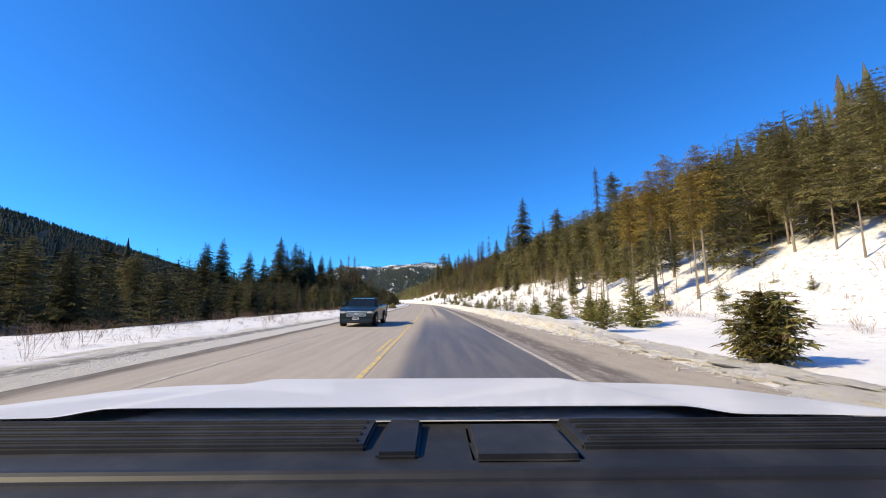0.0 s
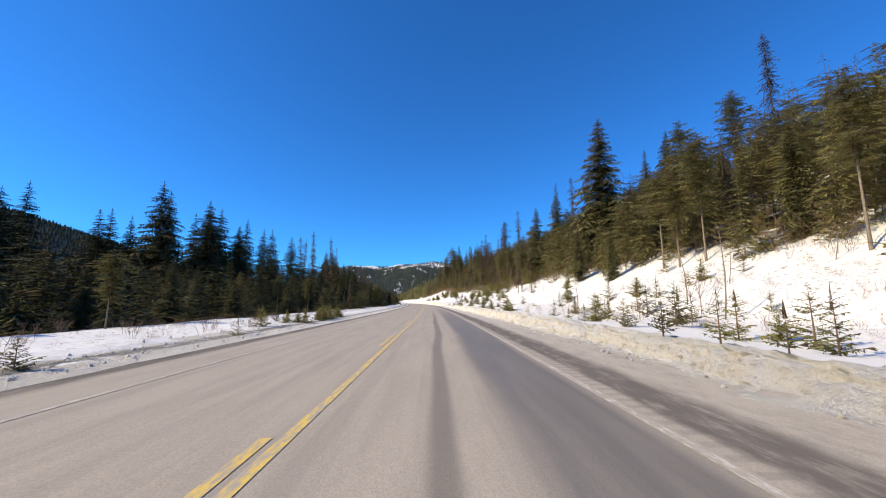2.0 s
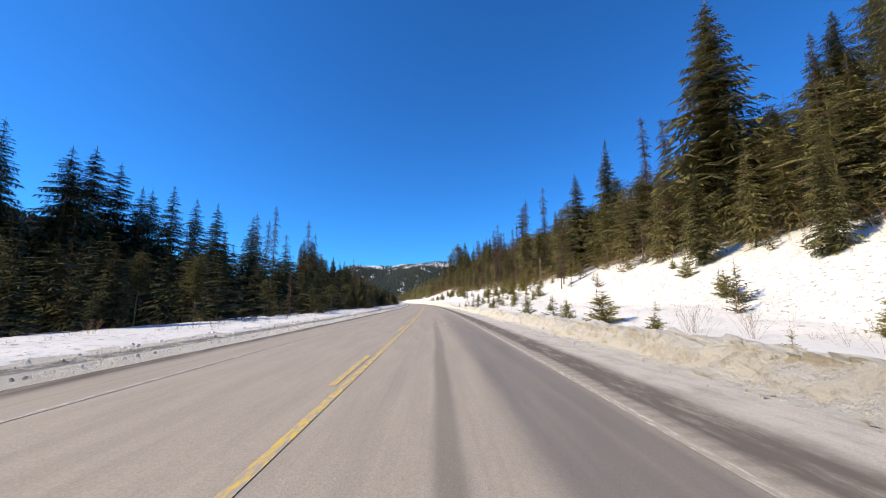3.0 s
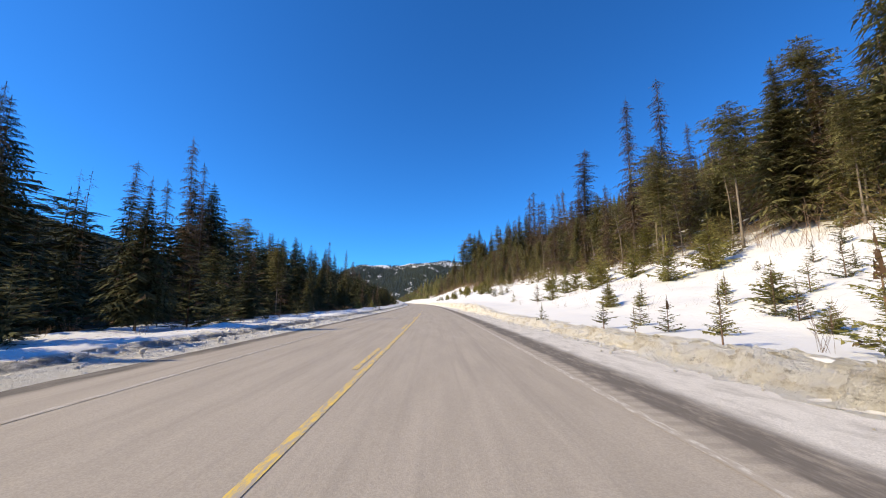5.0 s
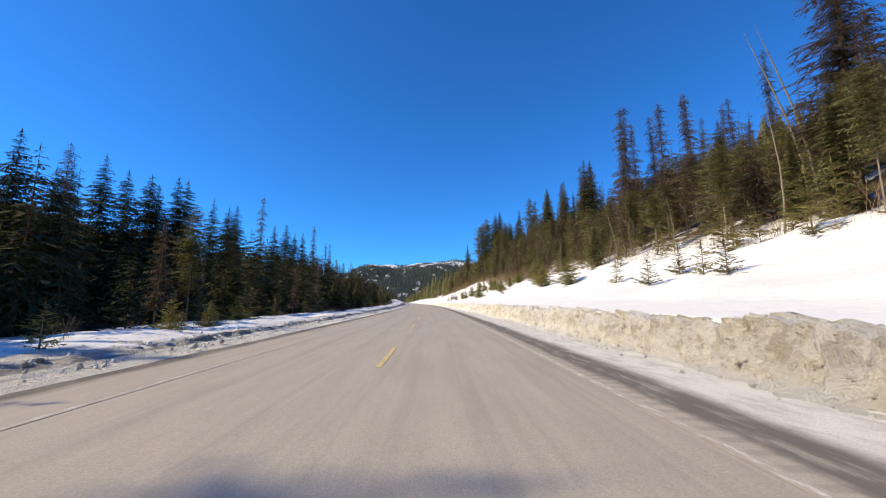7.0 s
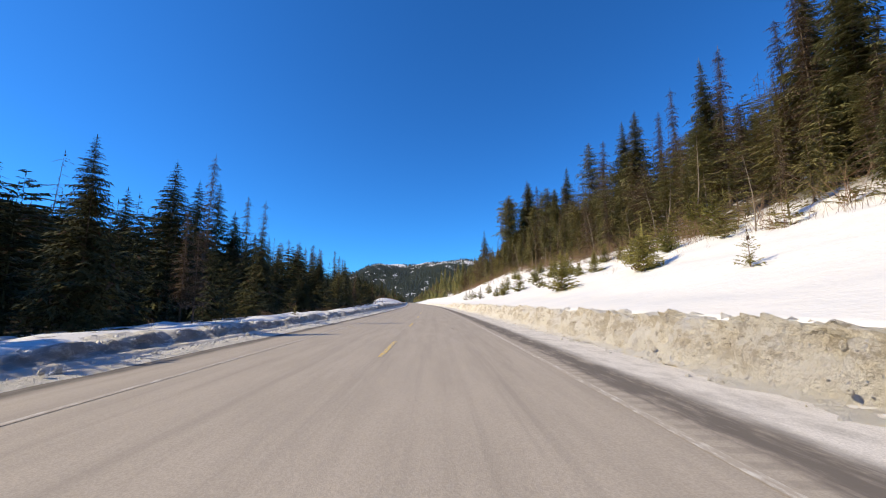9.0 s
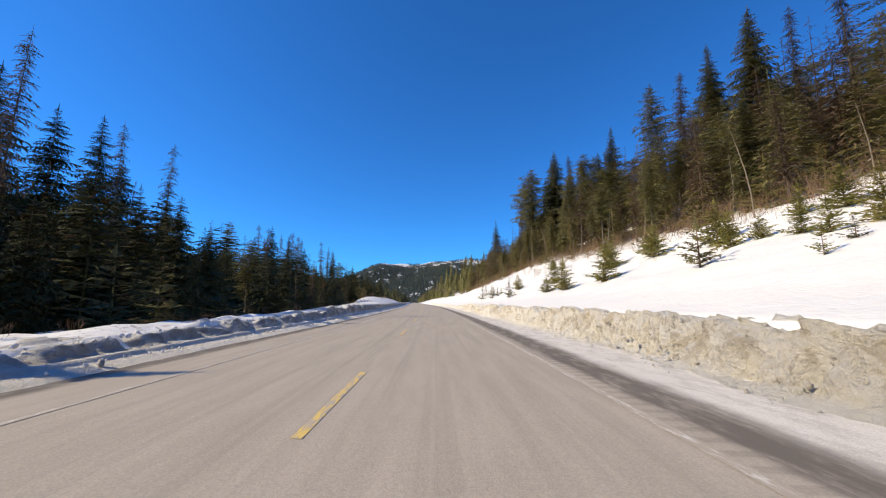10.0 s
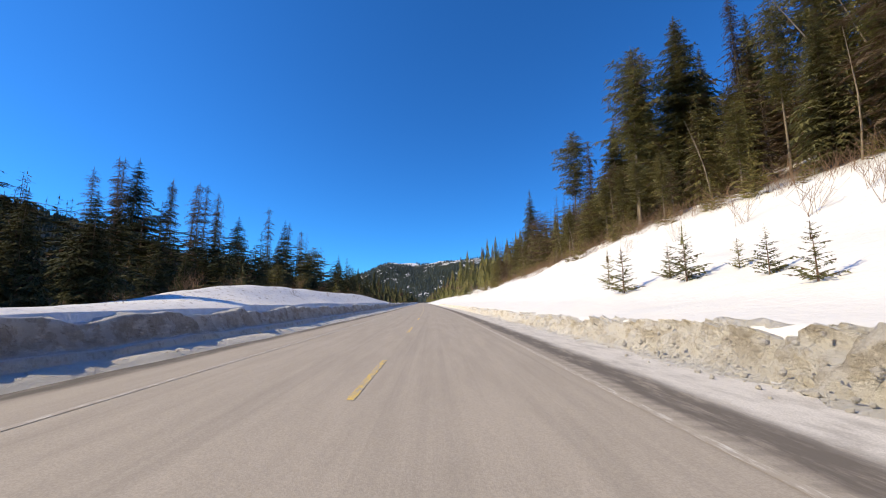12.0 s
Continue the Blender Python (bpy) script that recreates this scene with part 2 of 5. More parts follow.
SNOW = snow_material("snow", 0.75, True)
BANK_RIGHT = bank_material("gritty_ploughed_snow", (0.77, 0.710, 0.620), (0.43, 0.370, 0.285), 0.34, 0.62, 0.06, 0.8, 5.65)
# warm stain on the left face greys the blue light in its shade
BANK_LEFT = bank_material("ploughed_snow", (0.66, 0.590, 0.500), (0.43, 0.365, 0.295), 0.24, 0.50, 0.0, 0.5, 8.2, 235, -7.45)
CHUNKS = bank_material("frozen_snow_chunks", (0.80, 0.76, 0.70), (0.54, 0.47, 0.38), 0.35, 0.65, 0.6, 0.3, 7.0)
ASPHALT = asphalt_material()
YELLOW = paint_material("yellow_paint", (0.76, 0.54, 0.12), 0.40)
YELLOW_FAINT = paint_material("faint_yellow_paint", (0.60, 0.46, 0.20), 0.44)
YELLOW_WORN = paint_material("worn_yellow_paint", (0.74, 0.53, 0.13), 0.40)
WHITE = paint_material("worn_white_paint", (0.66, 0.63, 0.58), 0.46)
FAR_NEEDLES = needle_material("far_needles", (0.030, 0.038, 0.030), (0.042, 0.050, 0.036), gaps=0)
# lighter and bluer than FAR_NEEDLES: distance haze put into the colour
HAZY_NEEDLES = needle_material("hazy_mountain_needles", (0.052, 0.068, 0.070), (0.068, 0.082, 0.078), gaps=0)
# spruces: left-hand shade and right-hand sun are put into these two colours
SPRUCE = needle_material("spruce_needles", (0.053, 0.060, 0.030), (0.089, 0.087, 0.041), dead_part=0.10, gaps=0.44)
SUNLIT_SPRUCE = needle_material("sunlit_spruce_needles", (0.125, 0.130, 0.058), (0.180, 0.166, 0.074), dead=(0.170, 0.120, 0.080), dead_part=0.15, gaps=0.44, thin=0.2)
GOLD = needle_material("golden_needles", (0.265, 0.200, 0.055), (0.330, 0.245, 0.070), dead_part=0.15, gaps=0.52, thin=0.25)
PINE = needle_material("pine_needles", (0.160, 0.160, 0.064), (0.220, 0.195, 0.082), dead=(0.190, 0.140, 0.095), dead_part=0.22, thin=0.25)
YOUNG = needle_material("young_needles", (0.200, 0.200, 0.058), (0.265, 0.235, 0.078), dead_part=0.12, gaps=0.46, thin=0.25)
BROWN = needle_material("browned_needles", (0.135, 0.100, 0.072), (0.185, 0.138, 0.096), dead_part=0.3, thin=0.25)
SAPLING = needle_material("sapling_needles", (0.115, 0.118, 0.055), (0.170, 0.160, 0.072), dead_part=0.25, gaps=0.45, thin=0.25)
OLIVE = needle_material("olive_needles", (0.185, 0.172, 0.060), (0.240, 0.205, 0.080), dead_part=0.25, gaps=0.46, thin=0.25)
BARK = bark_material("bark", (0.10, 0.075, 0.055), (0.21, 0.165, 0.125))
PALE_BARK = bark_material("pale_bark", (0.15, 0.12, 0.09), (0.30, 0.25, 0.19))
TWIG = bark_material("twig", (0.17, 0.105, 0.068), (0.28, 0.185, 0.125))


# ---- the lie of the land ----
def vnoise(x, y, seed=0):
    """Smooth value noise in 0..1 over arrays."""
    x, y = np.asarray(x, float), np.asarray(y, float)
    xi, yi = np.floor(x).astype(np.int64), np.floor(y).astype(np.int64)
    fx, fy = x - xi, y - yi
    fx, fy = fx * fx * (3 - 2 * fx), fy * fy * (3 - 2 * fy)

    def h(a, b):
        n = (a * 374761393 + b * 668265263 + seed * 974634777) & 0x7FFFFFFF
        n = ((n ^ (n >> 13)) * 1274126177) & 0x7FFFFFFF
        return ((n ^ (n >> 16)) & 0xFFFF) / 65535.0

    return (h(xi, yi) * (1 - fx) + h(xi + 1, yi) * fx) * (1 - fy) + (h(xi, yi + 1) * (1 - fx) + h(xi + 1, yi + 1) * fx) * fy


def fbm(x, y, seed=0, octaves=4):
    return sum(vnoise(x * 2 ** k, y * 2 ** k, seed + k) * 0.5 ** (k + 1) for k in range(octaves))


def step(v, a, b):
    f = np.clip((v - a) / (b - a), 0, 1)
    return f * f * (3 - 2 * f)


# heights of the right-hand hillside at six distances from the road, station by station
STATION = [-60, 40, 90, 125, 185, 225, 300, 345, 375, 460]
AT_10 = [0.1, 0.1, 0.0, 0.2, 1.1, 1.7, 1.7, 1.4, 1.4, 1.4]
AT_17 = [0.6, 0.5, 0.3, 1.8, 2.9, 3.5, 4.2, 4.2, 4.6, 3.6]
AT_28 = [6.0, 5.8, 5.7, 6.6, 6.3, 7.2, 9.0, 9.6, 10.8, 8.0]
AT_45 = [14, 14, 14, 14, 14, 15, 17, 18, 19, 15]
AT_90 = [36, 36, 35, 34, 34, 34, 36, 37, 37, 33]


def bank_right(y):
    """Height of the ploughed bank on the right."""
    return 0.13 + 0.29 * step(y, 11, 21) + 0.11 * step(y, 62, 84) - 0.18 * step(y, 137, 149) + 0.62 * step(y, 165, 190) - 0.42 * step(y, 325, 345)


def bank_left(y):
    return 0.10 + 0.12 * step(y, 115, 145) + 0.22 * step(y, 215, 270) + 0.56 * step(y, 272, 318)


def land(x, y):
    """Height of the ground."""
    x, y = np.broadcast_arrays(np.asarray(x, float), np.asarray(y, float))
    rows = [np.interp(y, STATION, r) for r in (AT_10, AT_17, AT_28, AT_45, AT_90)]
    base = bank_right(y) - 0.12
    xs = [5.9, 10, 17, 28, 45, 90]
    zs = [base] + rows
    z = np.zeros(x.shape)
    for k in range(5):
        f = np.clip((x - xs[k]) / (xs[k + 1] - xs[k]), 0, 1)
        z = np.where(x >= xs[k], zs[k] + (zs[k + 1] - zs[k]) * f, z)
    z = np.where(x > 90, zs[5] + (x - 90) * 0.42 * np.clip(1 - (x - 90) / 700, 0.35, 1), z)
    z = z * (1 - 0.75 * step(y, 500, 1500)) * (x > 5.9)
    rough = (fbm(x / 5.0, y / 5.0, 3) - 0.47) * np.clip((x - 7) / 9, 0, 1) * 1.3 * (x > 0)
    rough = rough + (fbm(x / 1.5, y / 1.5, 9, 2) - 0.37) * 0.34 * np.clip((x - 8) / 5, 0, 1) * (x > 0) * (0.62 + 0.38 * (1 - step(y, 130, 180)))
    # left: a verge at road level, a mound, low ground under the trees and a long wooded ridge
    l = -x
    verge = np.where(l > 7.7, np.clip((l - 7.7) / 0.6, 0, 1) * (bank_left(y) - 0.05), 0)
    verge = verge * (1 - 0.8 * step(l, 9, 13)) - 1.0 * step(l, 13, 30)
    mound = 2.3 * np.exp(-((l - 12.8) / 3.0) ** 2) * (0.35 * step(y, 300, 330) + 0.65 * step(y, 332, 349)) * (1 - step(y, 385, 430)) * (l > 0)
    ridge = (325 * step(l, 280, 1400) + 25 * (fbm(x / 220, y / 220, 11) - 0.5) * step(l, 280, 600)) * (1 - 0.35 * step(y, 900, 2400))
    lump = (fbm(x / 2.5, y / 2.5, 7) - 0.47) * 0.35 * step(l, 7, 9) + np.clip(fbm(x / 1.6, y / 1.9, 17, 3) - 0.40, 0, 1) * 0.7 * step(l, 7.9, 8.8) * (1 - step(l, 13, 16)) * step(y, 110, 150) * (1 - step(y, 290, 310))
    z = z + rough + verge + mound + ridge + lump
    # the head of the valley
    peak = 300 * step(y, 1900, 3100) * (0.93 + 0.08 * np.exp(-((x - 360) / 260) ** 2) - 0.6 * step(-x, 150, 900) + 0.35 * (fbm(x / 260, y / 260, 21, 5) - 0.5))
    z = np.where(y > 1800, np.maximum(z * (1 - step(y, 1900, 2300)), 0) + np.maximum(peak, 0), z)
    # the bed of the carriageway lies a little lower than its surface
    return np.where((x > -6.5) & (x < 5.2) & (y < 900), -0.06, z)


def sheet(name, xs, ys, heights, material):
    """A grid of quads over xs and ys."""
    X, Y = np.meshgrid(xs, ys)
    v = np.stack([X, Y, heights(X, Y)], -1).reshape(-1, 3)
    n, m = len(xs), len(ys)
    i = (np.arange(m - 1)[:, None] * n + np.arange(n - 1)[None]).ravel()
    return mesh_object(name, v, np.stack([i, i + 1, i + n + 1, i + n], -1), material)


def mesh_object(name, verts, faces, material, smooth=True, parent=None):
    me = bpy.data.meshes.new(name)
    verts, faces = np.array(verts, float), np.asarray(faces, np.int32)
    if parent is None:  # it lies along the road and bends with it
        verts[:, 0] += bend(verts[:, 1])
    verts = verts.astype(np.float32)
    k = faces.shape[1]
    me.vertices.add(len(verts))
    me.vertices.foreach_set("co", verts.ravel())
    me.loops.add(faces.size)
    me.loops.foreach_set("vertex_index", faces.ravel())
    me.polygons.add(len(faces))
    me.polygons.foreach_set("loop_start", np.arange(0, faces.size, k, dtype=np.int32))
    me.polygons.foreach_set("use_smooth", np.full(len(faces), smooth))
    me.update(calc_edges=True)
    me.materials.append(material)
    ob = new(name, me)
    ob.parent = parent
    return ob


def grow(start, first, factor, end):
    """Ever wider steps from start to end."""
    out, s = [start], first
    while abs(out[-1] - start) < abs(end - start):
        out.append(out[-1] + math.copysign(s, end - start))
        s *= factor
    return out[1:]


gx = np.array(sorted(grow(-30, 1.0, 1.12, -2600) + grow(40, 1.0, 1.1, 2600) + list(np.arange(-30, -14, 0.6)) + list(np.arange(-14, -6.7, 0.35)) + [-7.7, -8.3] + [-6.6, -6.5, -6.45, -1, 5.15, 5.2, 5.3, 5.6, 5.9] + list(np.arange(6.2, 40.1, 0.65))))
gy = np.array(sorted(grow(-12, 1.0, 1.25, -700) + list(np.arange(-12, 460, 1.0)) + grow(460, 1.0, 1.04, 3900)))
ground = tagged(sheet("ground", gx, gy, land, SNOW), "snow-covered valley floor with wooded hillsides", "ground", kind="structure")

# ---- the road ----
ROAD_L, ROAD_R = -6.45, 5.25
ry = np.array(sorted(grow(-10, 4, 1.3, -400) + list(np.arange(-10, 460, 2.0)) + grow(460, 4, 1.1, 900)))


def road_top(X, Y):
    return 0.012 * (1 - (X / 6.5) ** 2) - 0.003 * vnoise(X, Y / 3, 5)


road = tagged(sheet("road", np.linspace(ROAD_L, ROAD_R, 24), ry, road_top, ASPHALT), "salt-bleached grey asphalt two-lane road", "road", kind="structure")


def stripe(name, x, y0, y1, width, material, label):
    ys = np.linspace(y0, y1, max(2, int((y1 - y0) / 4) + 2))
    xs = np.array([x - width / 2, x, x + width / 2])
    return tagged(sheet(name, xs, ys, lambda X, Y: road_top(X, Y) + 0.006, material), label, "road marking", kind="structure")


stripe("edge_line_left", -4.6, -60, 800, 0.11, WHITE, "worn white edge line on the asphalt")
stripe("edge_line_right", 2.47, -60, 800, 0.12, WHITE, "worn white edge line on the asphalt")
stripe("centre_line_worn", -1.27, 358, 640, 0.13, YELLOW_FAINT, "almost worn-off yellow centre line")
stripe("centre_line_solid", -1.27, -60, 178, 0.12, YELLOW, "solid yellow centre line beside the dashes")
for k in range(-22, 16):
    y = 186.0 + 11.0 * k
    stripe("centre_dash", -1.47 if y < 178 else -1.27, y, y + 3.4, 0.12, YELLOW_WORN, "worn yellow centre line dash")


def bank(name, side, x0, width, height, y0, y1, material, lumpy, label, foot):
    """A ridge of ploughed snow along the road, steep and lumpy towards it."""
    ys = np.concatenate([np.arange(y0, 4, 0.3), np.arange(4, 395, 0.115), np.arange(395, y1, 0.3)])
    u = np.concatenate([np.linspace(0, 0.12, 3)[:-1], np.linspace(0.12, 0.5, 22)[:-1], np.linspace(0.5, 1, 10)])
    U, Y = np.meshgrid(u, ys)
    h = height(Y)
    if side < 0:
        lumpy = lumpy * (0.3 + 0.7 * step(Y, 105, 140)) * (1 - 0.6 * step(Y, 308, 330))
    wave = (fbm(Y / 3.1, 0 * Y + 4, 31) - 0.47) * (0.9 if side > 0 else 0.3)
    if side > 0:
        face = (foot[0] * step(U, 0.02, 0.10) + (1 - foot[0]) * step(U, foot[1], foot[2])) * (1 - 0.9 * step(U, 0.74, 1.0))
    else:  # a low cut step, a shelf, then the lumpy mound
        face = (0.14 * step(U, 0.02, 0.10) + 0.20 * step(U, 0.23, 0.27) + 0.66 * step(U, 0.35, 0.50)) * (1 - 0.9 * step(U, 0.74, 1.0))
        heaps = (fbm(Y / 1.25, U * 2.5, 91, 3) - 0.45) * step(U, 0.36, 0.5) * (1 - step(U, 0.72, 0.95)) * step(Y, 120, 200) * (1 - step(Y, 312, 326))
    crag = np.abs(fbm(Y * 2.3, U * 7, 71, 3) - 0.44) * 2.2 * lumpy * step(U, foot[1] - 0.06, foot[1] + 0.05) * (1 - step(U, 0.75, 0.95))
    z = -0.05 + h * face * (1 + (fbm(Y / 1.3, U * 2, 41) - 0.47) * 0.4) + 0.05 * (1 - U)
    lump = (fbm(Y * 1.5, U * 5, 51, 4) - 0.47) * lumpy + (fbm(Y * 3.1, U * 11, 61, 3) - 0.42) * lumpy * 0.9 + np.clip(fbm(Y * 2.1 + 40, U * 9, 81, 2) - 0.42, 0, 1) * lumpy * 0.9
    if side < 0:
        lump, crag = lump * (0.15 + 0.85 * step(U, 0.31, 0.42)), crag * (0.2 + 0.8 * step(U, 0.31, 0.42))
    X = x0 + width * U + wave * (1 - U) + crag * 0.35 - lump * 0.7 * (1 - step(U, 0.5, 0.9))
    z = z - crag * 0.25 * np.clip(h * 1.4, 0.2, 1) + lump * 0.45 * step(U, 0.04, 0.3) * (1 - step(U, 0.8, 1.0)) * np.clip(h * 1.6, 0.25 if side > 0 else 0.5, 1)
    if side < 0:
        z = z + heaps * np.clip(h, 0.2, 0.75) * 1.1
    v = np.stack([X * side, Y, z], -1).reshape(-1, 3)
    n, m = len(u), len(ys)
    i = (np.arange(m - 1)[:, None] * n + np.arange(n - 1)[None]).ravel()
    q = np.stack([i, i + 1, i + n + 1, i + n], -1)
    return tagged(mesh_object(name, v, q if side > 0 else q[:, ::-1], material), label, "snow bank", kind="structure")


bank("snow_bank_right", 1, 4.9, 2.3, bank_right, -20, 470, BANK_RIGHT, 0.85, "grit-stained ploughed snow bank along the road", (0.08, 0.10, 0.34))
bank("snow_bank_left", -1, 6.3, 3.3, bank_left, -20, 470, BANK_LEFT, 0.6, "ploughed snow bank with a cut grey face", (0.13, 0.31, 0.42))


# ---- conifers ----
def tube(path, radii, sides=6):
    """Verts and triangles of a tapered tube."""
    v, f = [], []
    for p, r in zip(path, radii):
        for k in range(sides):
            a = 2 * math.pi * k / sides
            v.append((p[0] + r * math.cos(a), p[1] + r * math.sin(a), p[2]))
    for i in range(len(path) - 1):
        for k in range(sides):
            a, b = i * sides + k, i * sides + (k + 1) % sides
            f += [(a, b, b + sides), (a, b + sides, a + sides)]
    return v, f


def frond(rng, v, f, base, az, length, rise, droop, width, cuts):
    """One branch: a bent axis with narrow twigs that hang to both sides and below."""
    d = np.array([math.cos(az), math.sin(az), 0])
    s = np.array([-d[1], d[0], 0])
    pts = []
    for i in range(cuts + 1):
        u = i / cuts
        lift = 0.10 * length * max(0.0, u - 0.6)
        pts.append(np.array(base) + d * length * u + np.array([0, 0, rise * length * u - droop * length * u * u + lift]))
    for i in range(cuts):
        p, q = pts[i], pts[i + 1]
        w = 1.35 * width * length * (1 - 0.72 * i / cuts) * (0.6 + 0.8 * rng.random())
        for side in (-1, 1):
            o = p + (q - p) * 0.3 * rng.random()
            e = o + (q - p) * 0.85
            tip = o + (q - p) * (1.1 + 0.9 * rng.random()) + s * side * w + np.array([0, 0, -w * (0.15 + 0.6 * rng.random())])
            n = len(v)
            v += [o, e, tip]
            f.append((n, n + 1, n + 2) if side > 0 else (n + 1, n, n + 2))
        n = len(v)
        hang = np.array([0, 0, -length * (0.08 + 0.16 * rng.random())])
        v += [p, p + (q - p) * 0.9, p + (q - p) * (0.5 + rng.random()) + hang + s * w * (rng.random() - 0.5)]
        f.append((n, n + 1, n + 2))


def conifer(seed, height, spread, start, gap, per, cuts, shape="spruce", lean=0.0):
    """Trunk and crown, as arrays. start: bare share of the trunk; gap: metres between whorls."""
    rng = random.Random(seed)
    bend = [rng.uniform(-1, 1) * 0.012 * height for _ in range(3)]

    def axis(z):
        u = z / height
        return np.array([bend[0] * u * u + lean * z * u + bend[2] * math.sin(u * 5) * 0.3, bend[1] * u * u, z])

    levels = 9
    r0 = 0.0068 * height + 0.02
    path = [axis(height * i / levels) - (np.array([0, 0, 0.5]) if i == 0 else 0) for i in range(levels + 1)]
    tv, tf = tube(path, [r0 * (1.25 if i == 0 else 1) * (1 - 0.93 * i / levels) for i in range(levels + 1)])
    cv, cf = [], []
    z = start * height
    while z < height * 0.985:
        u = (z - start * height) / (height * (1 - start))
        if shape == "spruce":
            r = spread * (1 - u) ** 0.85 * (0.55 + 0.45 * min(1, u * 5)) + 0.12
            rise, droop = 0.15 - 0.35 * (1 - u), 0.25
        elif shape == "bushy":
            r = spread * (1 - u) ** 0.65 * (0.65 + 0.55 * rng.random()) + 0.05
            rise, droop = 0.55, 0.25
        elif shape == "sparse":
            r = spread * (1 - u) ** 0.8 * (0.6 + 0.6 * rng.random()) + 0.05
            rise, droop = 0.45, 0.15
        elif shape == "round":
            r = spread * math.sin(math.pi * (0.22 + 0.70 * u)) ** 0.6 * (0.8 + 0.3 * rng.random())
            rise, droop = 0.5, 0.35
        elif shape == "pine":
            r = spread * (math.sin(math.pi * min(1, 0.14 + 0.84 * u)) ** 0.7) * (0.6 + 0.6 * rng.random()) + 0.15
            rise, droop = 0.35, 0.30
        else:
            r = spread * (0.35 + 0.65 * (1 - u)) * (0.2 + 0.9 * rng.random())
            rise, droop = 0.0, 0.35
        count = max(3, round(per * (0.6 + 0.4 * (1 - u)) * (0.7 + 0.6 * rng.random())))
        turn = rng.random() * 6.28
        for k in range(count):
            if rng.random() < (0.10 if shape == "spruce" else 0.25 if shape == "pine" else 0.2 if shape == "snag" else 0.35):
                continue
            az = turn + 6.283 * k / count + rng.uniform(-0.35, 0.35)
            ln = r * rng.uniform(0.6, 1.15)
            frond(rng, cv, cf, axis(z + rng.uniform(-0.4, 0.4) * gap), az, ln, rise + rng.uniform(-0.12, 0.12), droop, 0.40 if shape == "spruce" else 0.26 if shape == "bushy" else 0.34 if shape in ("pine", "round") else 0.24 if shape == "sparse" else 0.21, cuts)
        z += gap * rng.uniform(0.75, 1.25) * (1 - 0.45 * u)
    n = len(cv)
    top = axis(height)
    cv += [top + np.array([0, 0, 0.35]), top + np.array([0.09, 0.03, -0.6]), top + np.array([-0.07, 0.06, -0.6])]
    cf.append((n, n + 1, n + 2))
    return np.array(tv), np.array(tf), np.array(cv), np.array(cf)


def tree_thing(name, parts, bark, needles, label, group):
    """One tree: a base that holds a trunk and a crown."""
    tv, tf, cv, cf = parts
    base = tagged(new(name), label, "tree", group)
    mesh_object("trunk", tv, tf, bark, True, base)
    mesh_object("crown", cv, cf, needles, False, base)
    return base


def at(x, y, turn, sx, sz, sink=0.1):
    return Matrix.Translation((x + float(bend(y)), y, float(land(x, y)) - sink)) @ pose(0, 0, 0, 0, 0, turn) @ Matrix.Diagonal((sx, sx, sz, 1))


KINDS = {}


def kind(key, name, parts, bark, needles, label, group):
    KINDS[key] = [tree_thing(name, parts, bark, needles, label, group), float(parts[2][:, 2].max()), False]


for k in range(4):
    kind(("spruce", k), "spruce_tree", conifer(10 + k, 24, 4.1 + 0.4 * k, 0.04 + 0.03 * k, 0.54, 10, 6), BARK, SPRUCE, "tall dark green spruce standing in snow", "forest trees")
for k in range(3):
    kind(("sunlit_spruce", k), "fir_tree", conifer(20 + k, 24, 4.0 + 0.45 * k, 0.03 + 0.04 * k, 0.52, 10, 6), BARK, SUNLIT_SPRUCE, "tall olive-green spruce on the snowy slope, sunlight in its colour", "forest trees")
for k in range(3):
    kind(("pine", k), "pine_tree", conifer(30 + k, 22, 2.8 + 0.35 * k, 0.26 + 0.1 * k, 0.52, 10, 5, "pine"), PALE_BARK, PINE, "olive green pine with a bare pale trunk", "forest trees")
for k in range(2):
    kind(("snag", k), "larch_tree", conifer(50 + k, 24, 2.6, 0.20, 0.29, 11, 4, "snag", lean=-0.02), BARK, BROWN, "thin brown half-bare conifer with short branches", "forest trees")
for k in range(2):
    kind(("gold", k), "golden_pine", conifer(70 + k, 12, 1.35, 0.42, 0.24, 10, 5, "pine"), PALE_BARK, GOLD, "golden-brown pine with a slim bare trunk", "forest trees")
for k in range(2):
    kind(("young", k), "young_pine", conifer(60 + k, 9, 2.4, 0.03, 0.30, 9, 5, "bushy"), PALE_BARK, YOUNG, "bushy yellow-green young pine", "forest trees")


def plant(key, x, y, height, turn, wide=1.0, sink=0.15):
    """A tree of that kind and height at (x, y)."""
    ob, tall, used = KINDS[key]
    s = height / tall
    m = at(x, y, turn, s * wide, s, sink)
    if not used:
        KINDS[key][2] = True
        ob.matrix_basis = m
        return ob
    return copy_thing(ob, m @ Matrix.Diagonal((*ob.scale, 1)).inverted())


rng = random.Random(4)

